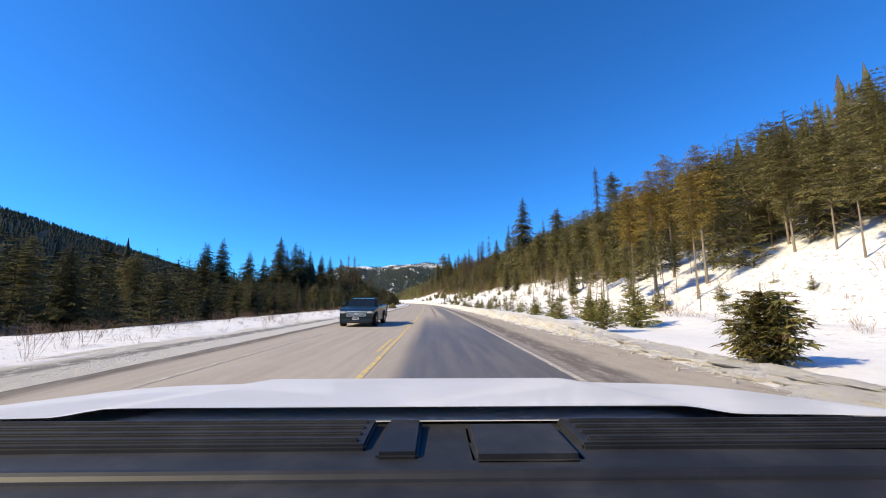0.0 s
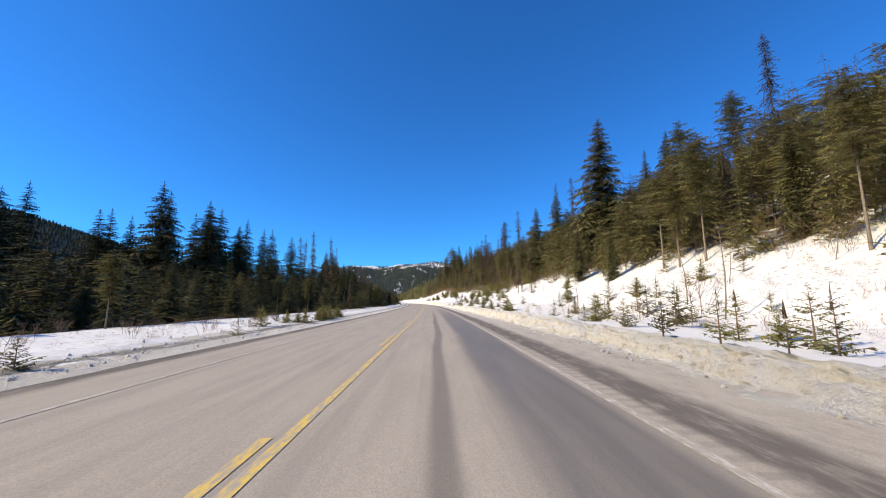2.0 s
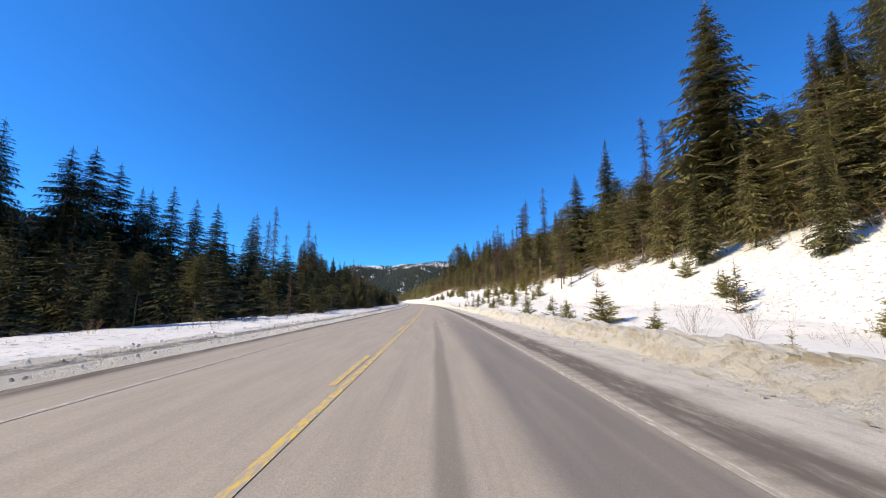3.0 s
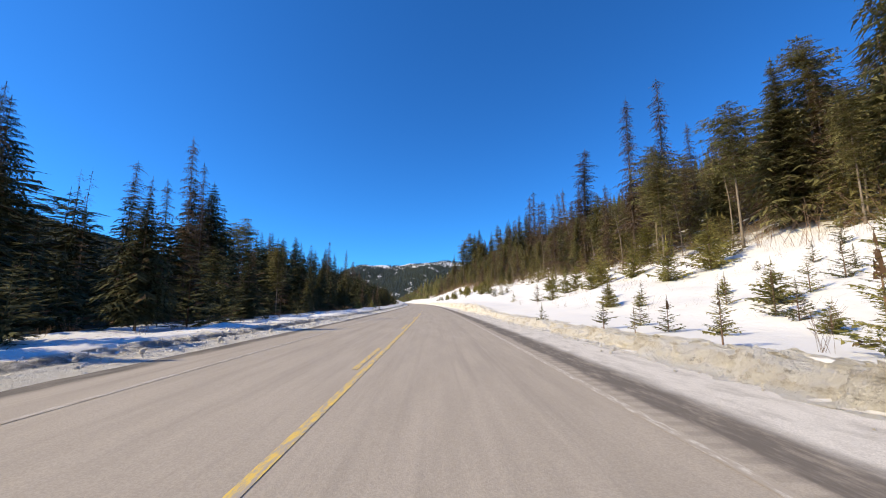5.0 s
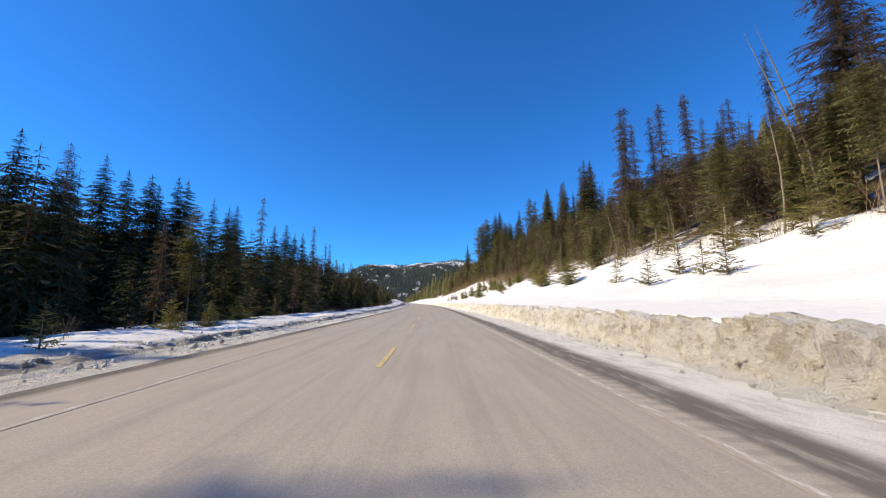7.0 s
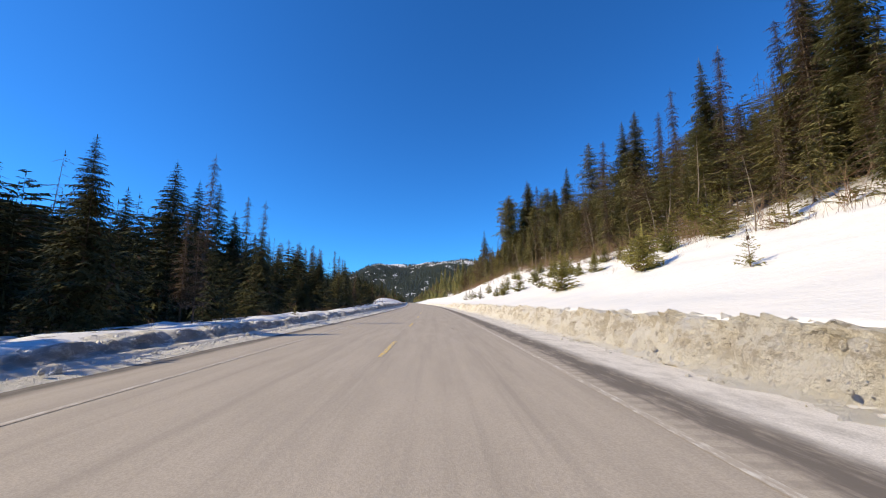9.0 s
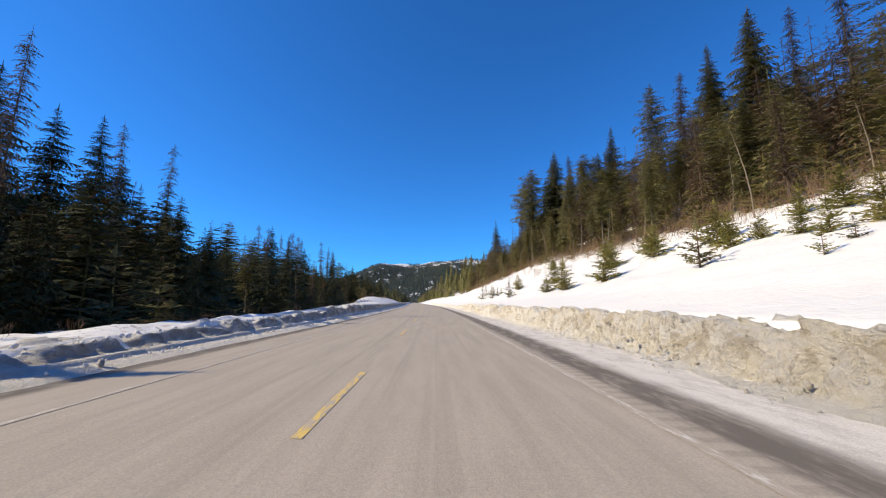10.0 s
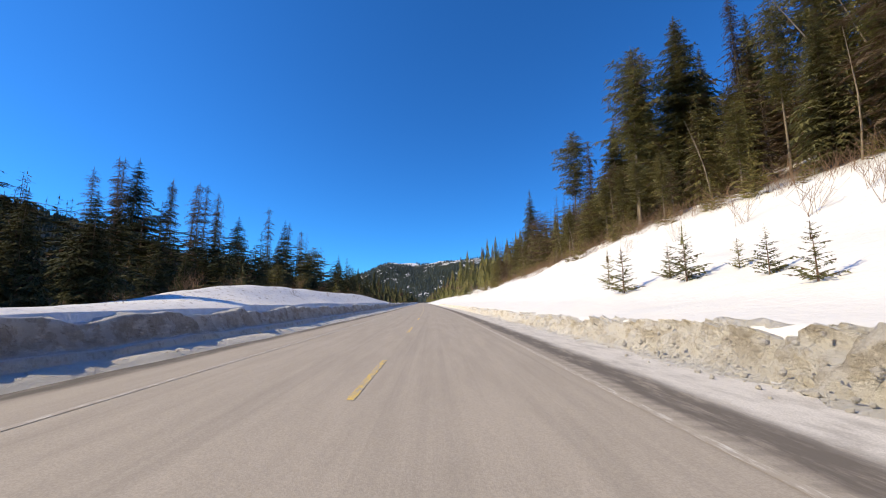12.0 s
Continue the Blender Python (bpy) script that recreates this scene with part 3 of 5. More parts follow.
# trees whose tops stand out: kind (s spruce, p pine, n half-bare, w half-bare and broad), x beside and y along the road, height of the top over the road
RIGHT_A = [("p", 40, 99.9, 21.9), ("p", 44, 101.6, 24), ("n", 48.5, 103.4, 41), ("s", 42, 105.4, 24.9), ("n", 46, 107, 29.2), ("p", 37.7, 107.5, 29.3), ("s", 36, 113.7, 27.4), ("s", 42, 117, 32.2), ("s", 31.7, 121, 36.8), ("n", 31.9, 134.4, 29.9), ("p", 69.5, 134.7, 50.8), ("n", 36, 136.1, 30.6), ("s", 34.3, 151.6, 33.9), ("p", 44, 156.1, 27.6), ("s", 31, 157.4, 28.8), ("s", 37, 157.8, 25.4), ("p", 40, 158.2, 28.4)]
RIGHT_B = [("n", 42, 164.4, 24.2), ("s", 29, 164.8, 22.5), ("p", 32, 165.3, 24.7), ("p", 38, 170, 24.2), ("n", 28, 186.1, 31.5), ("n", 34.2, 188.3, 35.5), ("n", 40, 190.6, 29.6), ("p", 30, 201.7, 17.5), ("n", 34, 206.2, 24.6), ("p", 34, 209, 23.5), ("p", 25, 210.9, 15.8), ("p", 33, 211.6, 19), ("p", 35, 220.9, 21.4), ("w", 37.2, 223, 38.6), ("p", 40, 225.2, 25.6)]
RIGHT_C = [("s", 34, 233.2, 23.2), ("n", 41.4, 234.4, 33.2), ("n", 43, 239.7, 26.2), ("n", 49, 242.5, 29.5), ("n", 42, 242.7, 30.6), ("n", 39, 242.8, 28.6), ("n", 34, 243.6, 32), ("n", 46, 245.6, 33.1), ("n", 41, 248.3, 35.6), ("n", 32.7, 251.5, 35.2), ("n", 43.8, 251.6, 37.9), ("n", 38, 251.9, 33.8), ("n", 38, 257.6, 35.3), ("n", 37, 260.1, 39.6)]
RIGHT_D = [("s", 36, 274.7, 35.1), ("n", 38, 280.4, 35.7), ("s", 41, 283.3, 38), ("n", 47, 285.6, 30.4), ("n", 36, 289.1, 33.8), ("n", 45, 290.4, 38.2), ("s", 40, 296.7, 37.4), ("n", 51, 297.9, 35.9), ("n", 43, 298.2, 33.7), ("n", 45, 311, 41.1), ("n", 47, 318.7, 40.9), ("s", 43, 320.1, 41.9), ("s", 48.3, 333.7, 46.1), ("n", 43, 334.1, 41.5)]
RIGHT_E = [("p", 45, 344.2, 45.4), ("n", 40, 350.6, 33.6), ("s", 39, 354.5, 35.8), ("s", 45, 361, 44.8), ("p", 35, 362.4, 33.4), ("p", 39, 362.5, 38.6), ("p", 42, 363.5, 38.4), ("s", 46, 367.5, 36.4), ("n", 40, 372.9, 42.5), ("s", 45, 376.9, 42.6), ("p", 31.7, 382, 42.3), ("s", 40, 383, 48), ("s", 46, 387.4, 44.9), ("s", 42, 395.7, 42.6), ("s", 38, 400.7, 38.6), ("n", 36, 406.4, 37.6), ("s", 49, 410.9, 56.4), ("p", 51, 451.7, 61.1), ("s", 40, 465.6, 44.5)]
LEFT_A = [("s", -75, 87, 16.9), ("s", -55, 91.9, 16.5), ("s", -52, 94.6, 18), ("s", -62, 105.6, 18.6), ("s", -58.7, 106.2, 19.3), ("s", -54, 113.2, 16.9), ("s", -50, 114.6, 16), ("s", -45, 114.8, 22.1), ("s", -55, 116.5, 17.9), ("s", -46.9, 119, 22), ("s", -39.9, 119.9, 19), ("s", -45, 128.3, 22.6), ("s", -48, 128.4, 19.7), ("s", -40, 130.4, 17.5), ("s", -44.9, 132.3, 21.7), ("s", -42, 135.3, 18.6), ("s", -44, 142.4, 21.7), ("s", -40, 142.5, 19.4), ("s", -42, 152.5, 21.2), ("n", -34.3, 154, 19.5), ("s", -42, 155.7, 16.1)]
LEFT_B = [("n", -36, 162, 20.1), ("s", -42, 167.9, 22.2), ("n", -33, 175.4, 16.2), ("n", -38, 179.2, 20), ("n", -34, 180.3, 17.5), ("s", -33, 187.7, 18.2), ("s", -36, 188.3, 20.5), ("s", -34.5, 190.5, 20.6), ("p", -35, 203.1, 17.8), ("s", -40.8, 205, 19.1), ("s", -36, 211, 10.2), ("p", -42.3, 213, 19.2), ("s", -36.4, 215, 14.9), ("s", -40, 221.2, 18.4), ("n", -40, 225.9, 19.5)]
LEFT_C = [("s", -46.4, 232.6, 20.2), ("s", -42.3, 232.8, 20.8), ("s", -42, 236.3, 19.8), ("s", -42, 240.7, 20.7), ("s", -39.5, 242.9, 21.2), ("s", -44, 244.7, 20.6), ("s", -40, 245.8, 21.5), ("s", -35.3, 250, 18), ("s", -42, 256.6, 21.4), ("s", -40, 261.7, 21.8)]
LEFT_D = [("s", -40, 281.6, 21.5), ("s", -40, 286.6, 14.2), ("s", -42, 289, 17.3), ("s", -44, 294.3, 15.6), ("s", -40, 294.5, 16.6), ("s", -44.2, 301, 26.2), ("s", -43.4, 306.4, 24.2), ("s", -38, 310.5, 19.2), ("s", -42, 310.8, 25.4), ("s", -42, 318.1, 18.5), ("s", -46, 323.4, 14.9), ("s", -48, 326.4, 13.5), ("s", -48.3, 331.5, 18.1), ("s", -48, 334.3, 18.3)]
LEFT_E = [("s", -30, 308.2, 13.6), ("s", -54.5, 339.3, 20.6), ("s", -48, 350, 14.4), ("p", -40, 338.8, 17.7), ("n", -44, 365, 19.1), ("n", -46, 370.7, 23.1), ("s", -46.5, 374, 24.1), ("n", -50.6, 375.6, 25), ("n", -42, 375.7, 21.3), ("n", -40, 380.7, 22.3), ("n", -46, 382, 23.2), ("n", -46, 387.2, 24.2), ("n", -42, 388.8, 23.1), ("n", -46, 391.3, 25.8), ("n", -46, 396, 22.4), ("s", -46, 404.5, 21.9), ("s", -35.2, 407.4, 21.2), ("n", -40.3, 409.8, 25.4), ("n", -42, 426.2, 25.3), ("n", -42, 439.4, 25.5), ("p", -42, 452.6, 21.8), ("s", -42, 493.7, 24)]
standing = []
for rows in (RIGHT_A, RIGHT_B, RIGHT_C, RIGHT_D, RIGHT_E, LEFT_A, LEFT_B, LEFT_C, LEFT_D, LEFT_E):
    for k, (sort, x, y, top) in enumerate(rows):
        h = top - float(land(x, y))
        key = {"s": ("sunlit_spruce", k % 3) if x > 0 else ("spruce", k % 4), "p": ("pine", k % 3), "n": ("snag", k % 2), "w": ("snag", 1)}[sort]
        plant(key, x, y, h, rng.uniform(0, 360), 1.9 if sort == "w" else rng.uniform(1.0, 1.3) if sort == "s" else rng.uniform(0.85, 1.1))
        standing.append((x, y))

# slim half-bare trees that tower over the valley woods and throw their shadows across the road
for k, (x, y, top) in enumerate([(-33, 183.1, 24.8), (-31, 182.9, 20.7), (-32, 156.5, 21.8), (-33, 258.0, 22.3), (-34, 295.1, 24.5), (-33, 311.6, 21.6), (-32, 303.5, 20.4)]):
    plant(("snag", k % 2), x, y, top - float(land(x, y)), 50 * k, 0.8)
    standing.append((x, y))


# trees that stand out on the open slope in front of the woods: kind, x, y, height
SLOPE_A = [("g", 20.5, 38.3, 11.5), ("g", 22.4, 41.2, 12), ("g", 23.3, 35.6, 13), ("g", 20.4, 33.8, 12), ("g", 19.5, 27.3, 11), ("g", 22.3, 30, 12.5), ("p", 25.4, 25.5, 9.5), ("p", 25.2, 22.6, 8.5), ("p", 23.6, 19.8, 7.5), ("p", 26.0, 17.5, 8), ("g", 19.6, 42.6, 7), ("p", 20.7, 45, 9), ("s", 26.1, 51.2, 13), ("p", 24.6, 53, 11), ("p", 23.0, 56.5, 11), ("s", 21.3, 56, 6.5), ("p", 23.0, 61.8, 10.5), ("p", 25.9, 75.4, 12)]
SLOPE_B = [("p", 26.7, 93.6, 13), ("p", 27.3, 90.5, 14), ("p", 26.5, 96, 12), ("s", 24.4, 103.8, 8), ("s", 24.3, 114.4, 9), ("p", 25, 165, 13), ("p", 22.8, 145, 13), ("n", 20.9, 140.9, 11), ("p", 25.2, 176.5, 14), ("p", 23.9, 173.5, 13), ("n", 23.4, 204.5, 15), ("p", 26.2, 201.5, 6), ("n", 31.4, 215.5, 15)]
for rows in (SLOPE_A, SLOPE_B):
    for k, (sort, x, y, h) in enumerate(rows):
        key = {"s": ("sunlit_spruce", k % 3) if x > 0 else ("spruce", k % 4), "p": ("pine", k % 3), "n": ("snag", k % 2), "g": ("gold", k % 2)}[sort]
        plant(key, x, y, h, rng.uniform(0, 360), rng.uniform(1.0, 1.25))
        standing.append((x, y))


def edge_right(y):
    return float(np.interp(y, [-60, 60, 90, 125, 185, 208, 240, 280, 300, 325, 340, 352, 372, 400, 470], [25.5, 25.5, 28, 26.5, 25, 26, 24.5, 24, 25.5, 26.5, 28, 30, 28.5, 25, 21]))


def edge_left(y):
    return float(np.interp(y, [-60, 50, 85, 115, 150, 330, 350, 470], [22, 21, 19, 13.5, 12.5, 12.5, 18, 16]))


def roof(x, y):
    """How high above the road the common treetops reach there."""
    if x > 0:
        return 1.3 + x * float(np.interp(y, [0, 60, 110, 180, 230, 270, 300, 340], [0.49, 0.53, 0.60, 0.60, 0.57, 0.60, 0.66, 0.76]))
    return 1.3 - x * float(np.interp(y, [60, 125, 150, 300, 325, 338, 350, 362, 385, 450], [0.2, 0.28, 0.44, 0.46, 0.41, 0.36, 0.36, 0.40, 0.5, 0.6]))


def limited(x, y, h):
    return max(2.0, min(h, (roof(x, y) - float(land(x, y))) * (rng.uniform(0.76, 1.14) if x > 0 else rng.uniform(0.62, 0.98))))


def clear_of(x, y, gap):
    return all((x - a) ** 2 + (y - b) ** 2 > gap * gap for a, b in standing)


# the first rows of the woods on both sides, tree by tree
count = 0
y = -6.0
while y < 455 and count < 185:
    for side in (1, -1):
        e = edge_right(y) if side > 0 else edge_left(y)
        for row in range(2):
            x = side * (e + 1.0 + row * 5.5 + rng.uniform(-1.2, 2.8))
            yy = y + rng.uniform(-2.0, 2.0)
            if not clear_of(x, yy, 2.2):
                continue
            r = rng.random()
            if side > 0:
                key = ("pine", rng.randrange(3)) if r < (0.45 if yy < 280 else 0.62) else ("young", rng.randrange(2)) if r < 0.62 else ("snag", rng.randrange(2)) if r < 0.8 else ("sunlit_spruce", rng.randrange(3))
                h = rng.uniform(12, 19) if row else rng.uniform(9, 17)
            else:
                key = ("spruce", rng.randrange(4)) if r < 0.6 else ("snag", rng.randrange(2)) if r < 0.75 else ("pine", rng.randrange(3))
                h = rng.uniform(9, 14.5) if row else rng.uniform(5, 10)
            if key[0] == "young":
                h = rng.uniform(3.5, 8)
            h = limited(x, yy, h)
            plant(key, x, yy, h, rng.uniform(0, 360), rng.uniform(0.85, 1.1) * (1 + 1.6 / h))
            standing.append((x, yy))
            count += 1
    y += 8.2


# the woods behind them, and on the far slopes: too many to count
def woods(name, spots, shapes, material, label, wide=1.0):
    """Many trees in one mesh. spots: x, y, height, turn."""
    vs, fs, n = [], [], 0
    for k, (x, y, h, turn) in enumerate(spots):
        v, f = shapes[k % len(shapes)]
        s = h / v[:, 2].max()
        c, d = math.cos(turn), math.sin(turn)
        w = s * wide * (0.9 + 0.4 * ((k * 7919) % 97) / 97)
        out = np.empty_like(v)
        out[:, 0], out[:, 1], out[:, 2] = x + (v[:, 0] * c - v[:, 1] * d) * w, y + (v[:, 0] * d + v[:, 1] * c) * w, v[:, 2] * s
        out[:, 2] += float(land(x, y)) - 0.2
        vs.append(out)
        fs.append(f + n)
        n += len(v)
    return tagged(mesh_object(name, np.concatenate(vs), np.concatenate(fs), material, False), label, "forest", kind="stuff")


def whole(parts):
    tv, tf, cv, cf = parts
    return np.concatenate([cv, tv]), np.concatenate([cf, tf + len(cv)])


MID = [whole(conifer(80 + k, 20, 3.3, 0.04 + 0.06 * (k % 3), 0.95, 7, 2, ("spruce", "spruce", "pine", "spruce")[k])) for k in range(4)]


def tiered(seed):
    """A far conifer: four ragged skirts round a stem."""
    rng = random.Random(seed)
    v, f = [], []
    for k in range(6):
        z0, z1, r = 1.0 + 2.9 * k, 5.5 + 2.9 * k, 3.4 * (1 - k / 6.6)
        n, turn = len(v), rng.random() * 6
        v.append((0, 0, min(z1, 20)))
        for i in range(8):
            a, q = turn + 6.283 * i / 8 + rng.uniform(-0.2, 0.2), r * (rng.uniform(0.85, 1.25) if i % 2 else rng.uniform(0.35, 0.6))
            v.append((q * math.cos(a), q * math.sin(a), z0 + rng.uniform(-0.5, 0.5) - (0.8 if i % 2 else 0)))
        f += [(n, n + 1 + i, n + 1 + (i + 1) % 8) for i in range(8)]
    return np.array(v), np.array(f)


FAR = [tiered(90 + k) for k in range(5)]


def spiky(seed):
    """A very far conifer: three plain skirts."""
    rng = random.Random(seed)
    v, f = [], []
    for k in range(3):
        n, turn = len(v), rng.random() * 6
        v.append((0, 0, min(8.5 + 5.6 * k, 20)))
        v += [(r * math.cos(a), r * math.sin(a), 0.5 + 5.0 * k) for a, r in ((turn + 6.283 * i / 6, (4.2 - 1.1 * k) * rng.uniform(0.7, 1.2)) for i in range(6))]
        f += [(n, n + 1 + i, n + 1 + (i + 1) % 6) for i in range(6)]
    return np.array(v), np.array(f)


HORIZON = [spiky(190 + k) for k in range(5)]
DEEP = [whole(conifer(85 + k, 20, 3.3, 0.04, 1.6, 7, 2, ("spruce", "pine", "spruce")[k])) for k in range(3)]


def scatter(rng, x0, x1, y0, y1, gap, inside, tall):
    out = []
    ny = int((y1 - y0) / gap)
    for j in range(ny):
        for i in range(int((x1 - x0) / gap)):
            x, y = x0 + (i + rng.random()) * gap, y0 + (j + rng.random()) * gap
            if inside(x, y):
                out.append((x, y, tall(x, y), rng.random() * 6.28))
    return out


SPIRES = [whole(conifer(95 + k, 20, 1.35 + 0.2 * k, 0.22, 0.75, 7, 2, "snag", 0.02)) for k in range(3)]
YOUNGER = [whole(conifer(105 + k, 5, 1.5, 0.02, 0.42, 7, 2, "bushy")) for k in range(3)]
near_r = scatter(rng, 22, 46, -8, 470, 3.9, lambda x, y: x > edge_right(y) + 2.5 and clear_of(x, y, 2.0), lambda x, y: limited(x, y, rng.uniform(13, 22) if rng.random() < 0.75 else rng.uniform(6, 11)))
deep_r = scatter(rng, 46, 76, -8, 470, 6.4, lambda x, y: clear_of(x, y, 2.0), lambda x, y: limited(x, y, rng.uniform(14, 22)))
near_l = scatter(rng, -34, -11, -8, 470, 3.9, lambda x, y: -x > edge_left(y) + 2.5 and clear_of(x, y, 1.8), lambda x, y: limited(x, y, rng.uniform(9, 17) if rng.random() < 0.7 else rng.uniform(4, 8)))
deep_l = scatter(rng, -66, -34, -8, 470, 6.1, lambda x, y: clear_of(x, y, 1.8), lambda x, y: limited(x, y, rng.uniform(11, 18)))
near_r += scatter(rng, 21, 36, -8, 135, 4.0, lambda x, y: x > edge_right(y) - 1.5 and clear_of(x, y, 1.6), lambda x, y: limited(x, y, rng.uniform(8, 15)))
scrub = [(-(edge_left(y) + rng.uniform(-0.5, 4.5)), y, rng.uniform(1.5, 4.2), rng.random() * 6.28) for y in np.arange(-8, 470, 2.6)]
# same trees, their needles coloured lighter for the sunny side, darker for the shaded
woods("hillside_woods", [q for k, q in enumerate(near_r) if k % 3 or q[1] < 140], MID, PINE, "dense conifer woods on the sunny snowy hillside")
woods("browned_hillside_woods", [q for k, q in enumerate(near_r) if not k % 3 and q[1] >= 140], MID, BROWN, "browned and grey conifers among the hillside woods")
woods("upper_hillside_woods", deep_r, DEEP, PINE, "conifer woods higher up the sunny hillside", 1.3)
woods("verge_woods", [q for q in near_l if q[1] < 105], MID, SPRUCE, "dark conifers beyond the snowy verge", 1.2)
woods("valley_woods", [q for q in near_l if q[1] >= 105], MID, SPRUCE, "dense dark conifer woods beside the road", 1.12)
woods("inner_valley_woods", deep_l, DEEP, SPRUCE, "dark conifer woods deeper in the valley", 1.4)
woods("woodland_scrub", scrub, YOUNGER, SPRUCE, "low dark evergreen scrub at the edge of the woods", 1.3)
spires_r = scatter(rng, 24, 60, 60, 470, 8.2, lambda x, y: x > edge_right(y) + 1.5 and clear_of(x, y, 1.5), lambda x, y: max(4.0, (roof(x, y) - float(land(x, y))) * rng.uniform(0.75, 1.22)))
spires_l = scatter(rng, -50, -15, 60, 470, 9.5, lambda x, y: -x > edge_left(y) + 2.5 and clear_of(x, y, 1.5), lambda x, y: max(4.0, (roof(x, y) - float(land(x, y))) * rng.uniform(0.6, 1.0)))
under_r = [(edge_right(y) + rng.uniform(-2.5, 6.5), y, rng.uniform(1.6, 5.2), rng.random() * 6.28) for y in np.arange(-6, 470, 1.7)]
woods("hillside_dead_trees", spires_r, SPIRES, BROWN, "slim browned conifers among the hillside woods")
woods("valley_dead_trees", spires_l, SPIRES, BROWN, "slim browned conifers among the dark valley woods")
woods("hillside_undergrowth", under_r, YOUNGER, OLIVE, "olive young pines along the edge of the woods")
upper = scatter(rng, 76, 200, -60, 470, 7.5, lambda x, y: x < 150 or y > 300, lambda x, y: rng.uniform(9, 16))
backwoods = scatter(rng, -200, -66, -60, 470, 7.0, lambda x, y: True, lambda x, y: rng.uniform(10, 17))
woods("hilltop_woods", upper, FAR, PINE, "conifer woods towards the top of the sunny hillside")
woods("back_woods", backwoods, FAR, FAR_NEEDLES, "conifers behind the dark valley woods")
far_r = scatter(rng, 14, 260, 470, 1900, 11.5, lambda x, y: x > edge_right(470) - 4, lambda x, y: rng.uniform(14, 22))
far_l = scatter(rng, -200, -13, -60, 1900, 12.0, lambda x, y: y > 470, lambda x, y: rng.uniform(12, 19))
woods("far_hillside_woods", [q for q in far_r if q[1] < 950], FAR, PINE, "distant conifers on the right-hand slope")
woods("farther_hillside_woods", [q for q in far_r if q[1] >= 950], HORIZON, PINE, "conifers on the far end of the sunny slope")
woods("far_valley_woods", [q for q in far_l if q[1] < 950], FAR, SPRUCE, "distant conifers along the valley floor")
woods("farther_valley_woods", [q for q in far_l if q[1] >= 950], HORIZON, SPRUCE, "conifers far along the valley floor")
ridge_l = scatter(rng, -1450, -200, 0, 2600, 20, lambda x, y: True, lambda x, y: rng.uniform(13, 20))
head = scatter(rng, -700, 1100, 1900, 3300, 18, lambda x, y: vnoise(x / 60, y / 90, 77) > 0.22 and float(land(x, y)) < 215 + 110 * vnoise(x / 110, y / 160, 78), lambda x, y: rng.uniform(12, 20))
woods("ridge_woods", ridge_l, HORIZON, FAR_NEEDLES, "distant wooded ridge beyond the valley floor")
woods("valley_head_woods", head, HORIZON, HAZY_NEEDLES, "distant mountain woods with snow patches between")


# ---- young trees and shrubs on the open snow ----
def small(key, name, parts, bark, needles, label):
    kind(key, name, parts, bark, needles, label, "young growth on the snow")


for k in range(3):
    small(("sapling", k), "sapling", conifer(110 + k, 2.0, 0.70, 0.06, 0.16, 6, 4, "sparse"), TWIG, YOUNG if k == 1 else SAPLING, "small sparse conifer sapling rising from the snow")
for k in range(3):
    small(("bush", k), "young_pine_bush", conifer(120 + k, 2.0, (0.85, 0.75, 0.95)[k], 0.02, (0.105, 0.105, 0.06)[k], (9, 9, 15)[k], 4, ("bushy", "bushy", "round")[k]), TWIG, OLIVE if k == 2 else YOUNG, "low bushy yellow-green young pine in the snow" if k < 2 else "round brownish-green bush in the snow")


def twigs(seed, stems=11, forks=True, thick=0.0045):
    """A leafless shrub: bent stems that fork."""
    rng = random.Random(seed)
    v, f = [], []
    for _ in range(stems):
        a, tilt = rng.random() * 6.28, rng.uniform(0.05, 0.55)
        p = np.array([rng.uniform(-0.12, 0.12), rng.uniform(-0.12, 0.12), -0.15])
        d = np.array([math.cos(a) * tilt, math.sin(a) * tilt, 1.0])
        path = [p]
        for i in range(4):
            d = d + np.array([rng.uniform(-0.25, 0.25), rng.uniform(-0.25, 0.25), 0])
            path.append(path[-1] + d * rng.uniform(0.18, 0.34))
        for stem in (path, [path[2], path[2] + np.array([rng.uniform(-0.3, 0.3), rng.uniform(-0.3, 0.3), 0.4])], [path[3], path[3] + np.array([rng.uniform(-0.25, 0.25), rng.uniform(-0.25, 0.25), 0.25])])[: 3 if forks else 1]:
            stem = stem if forks else [stem[0], stem[2], stem[4]]
            tv, tf = tube(stem, [thick * (1 - 0.75 * i / len(stem)) for i in range(len(stem))], 3)
            n = len(v)
            v += tv
            f += [tuple(i + n for i in q) for q in tf]
    return np.array(v), np.array(f)


for k in range(3):
    v, f = twigs(130 + k)
    shrub = tagged(mesh_object("shrub", v, f, TWIG, True), "leafless brown shrub rising from the snow", "shrub", "young growth on the snow")
    KINDS[("twig", k)] = [shrub, float(v[:, 2].max()), False]

SAPLING_A = [(11.6, 36.2, 0.9), (12, 42.6, 1.7), (9.3, 43.5, 1.6), (6.9, 44.6, 1.4), (-8.1, 49.7, 0.7), (6.3, 60.3, 0.8), (-7.7, 60.8, 0.8), (6.4, 62, 1.1), (9.5, 62.5, 1.6), (6.3, 63.9, 1.1), (10.4, 66.5, 1.7), (-7.5, 68.4, 0.8), (9.3, 71.6, 1.2), (17.7, 73.3, 1.2), (-8.2, 76.9, 0.9), (-9.7, 77.3, 0.9), (-10.9, 78.3, 0.8), (-7.4, 79.3, 1), (-12.3, 80.4, 1.1), (21.6, 85.1, 1.4)]
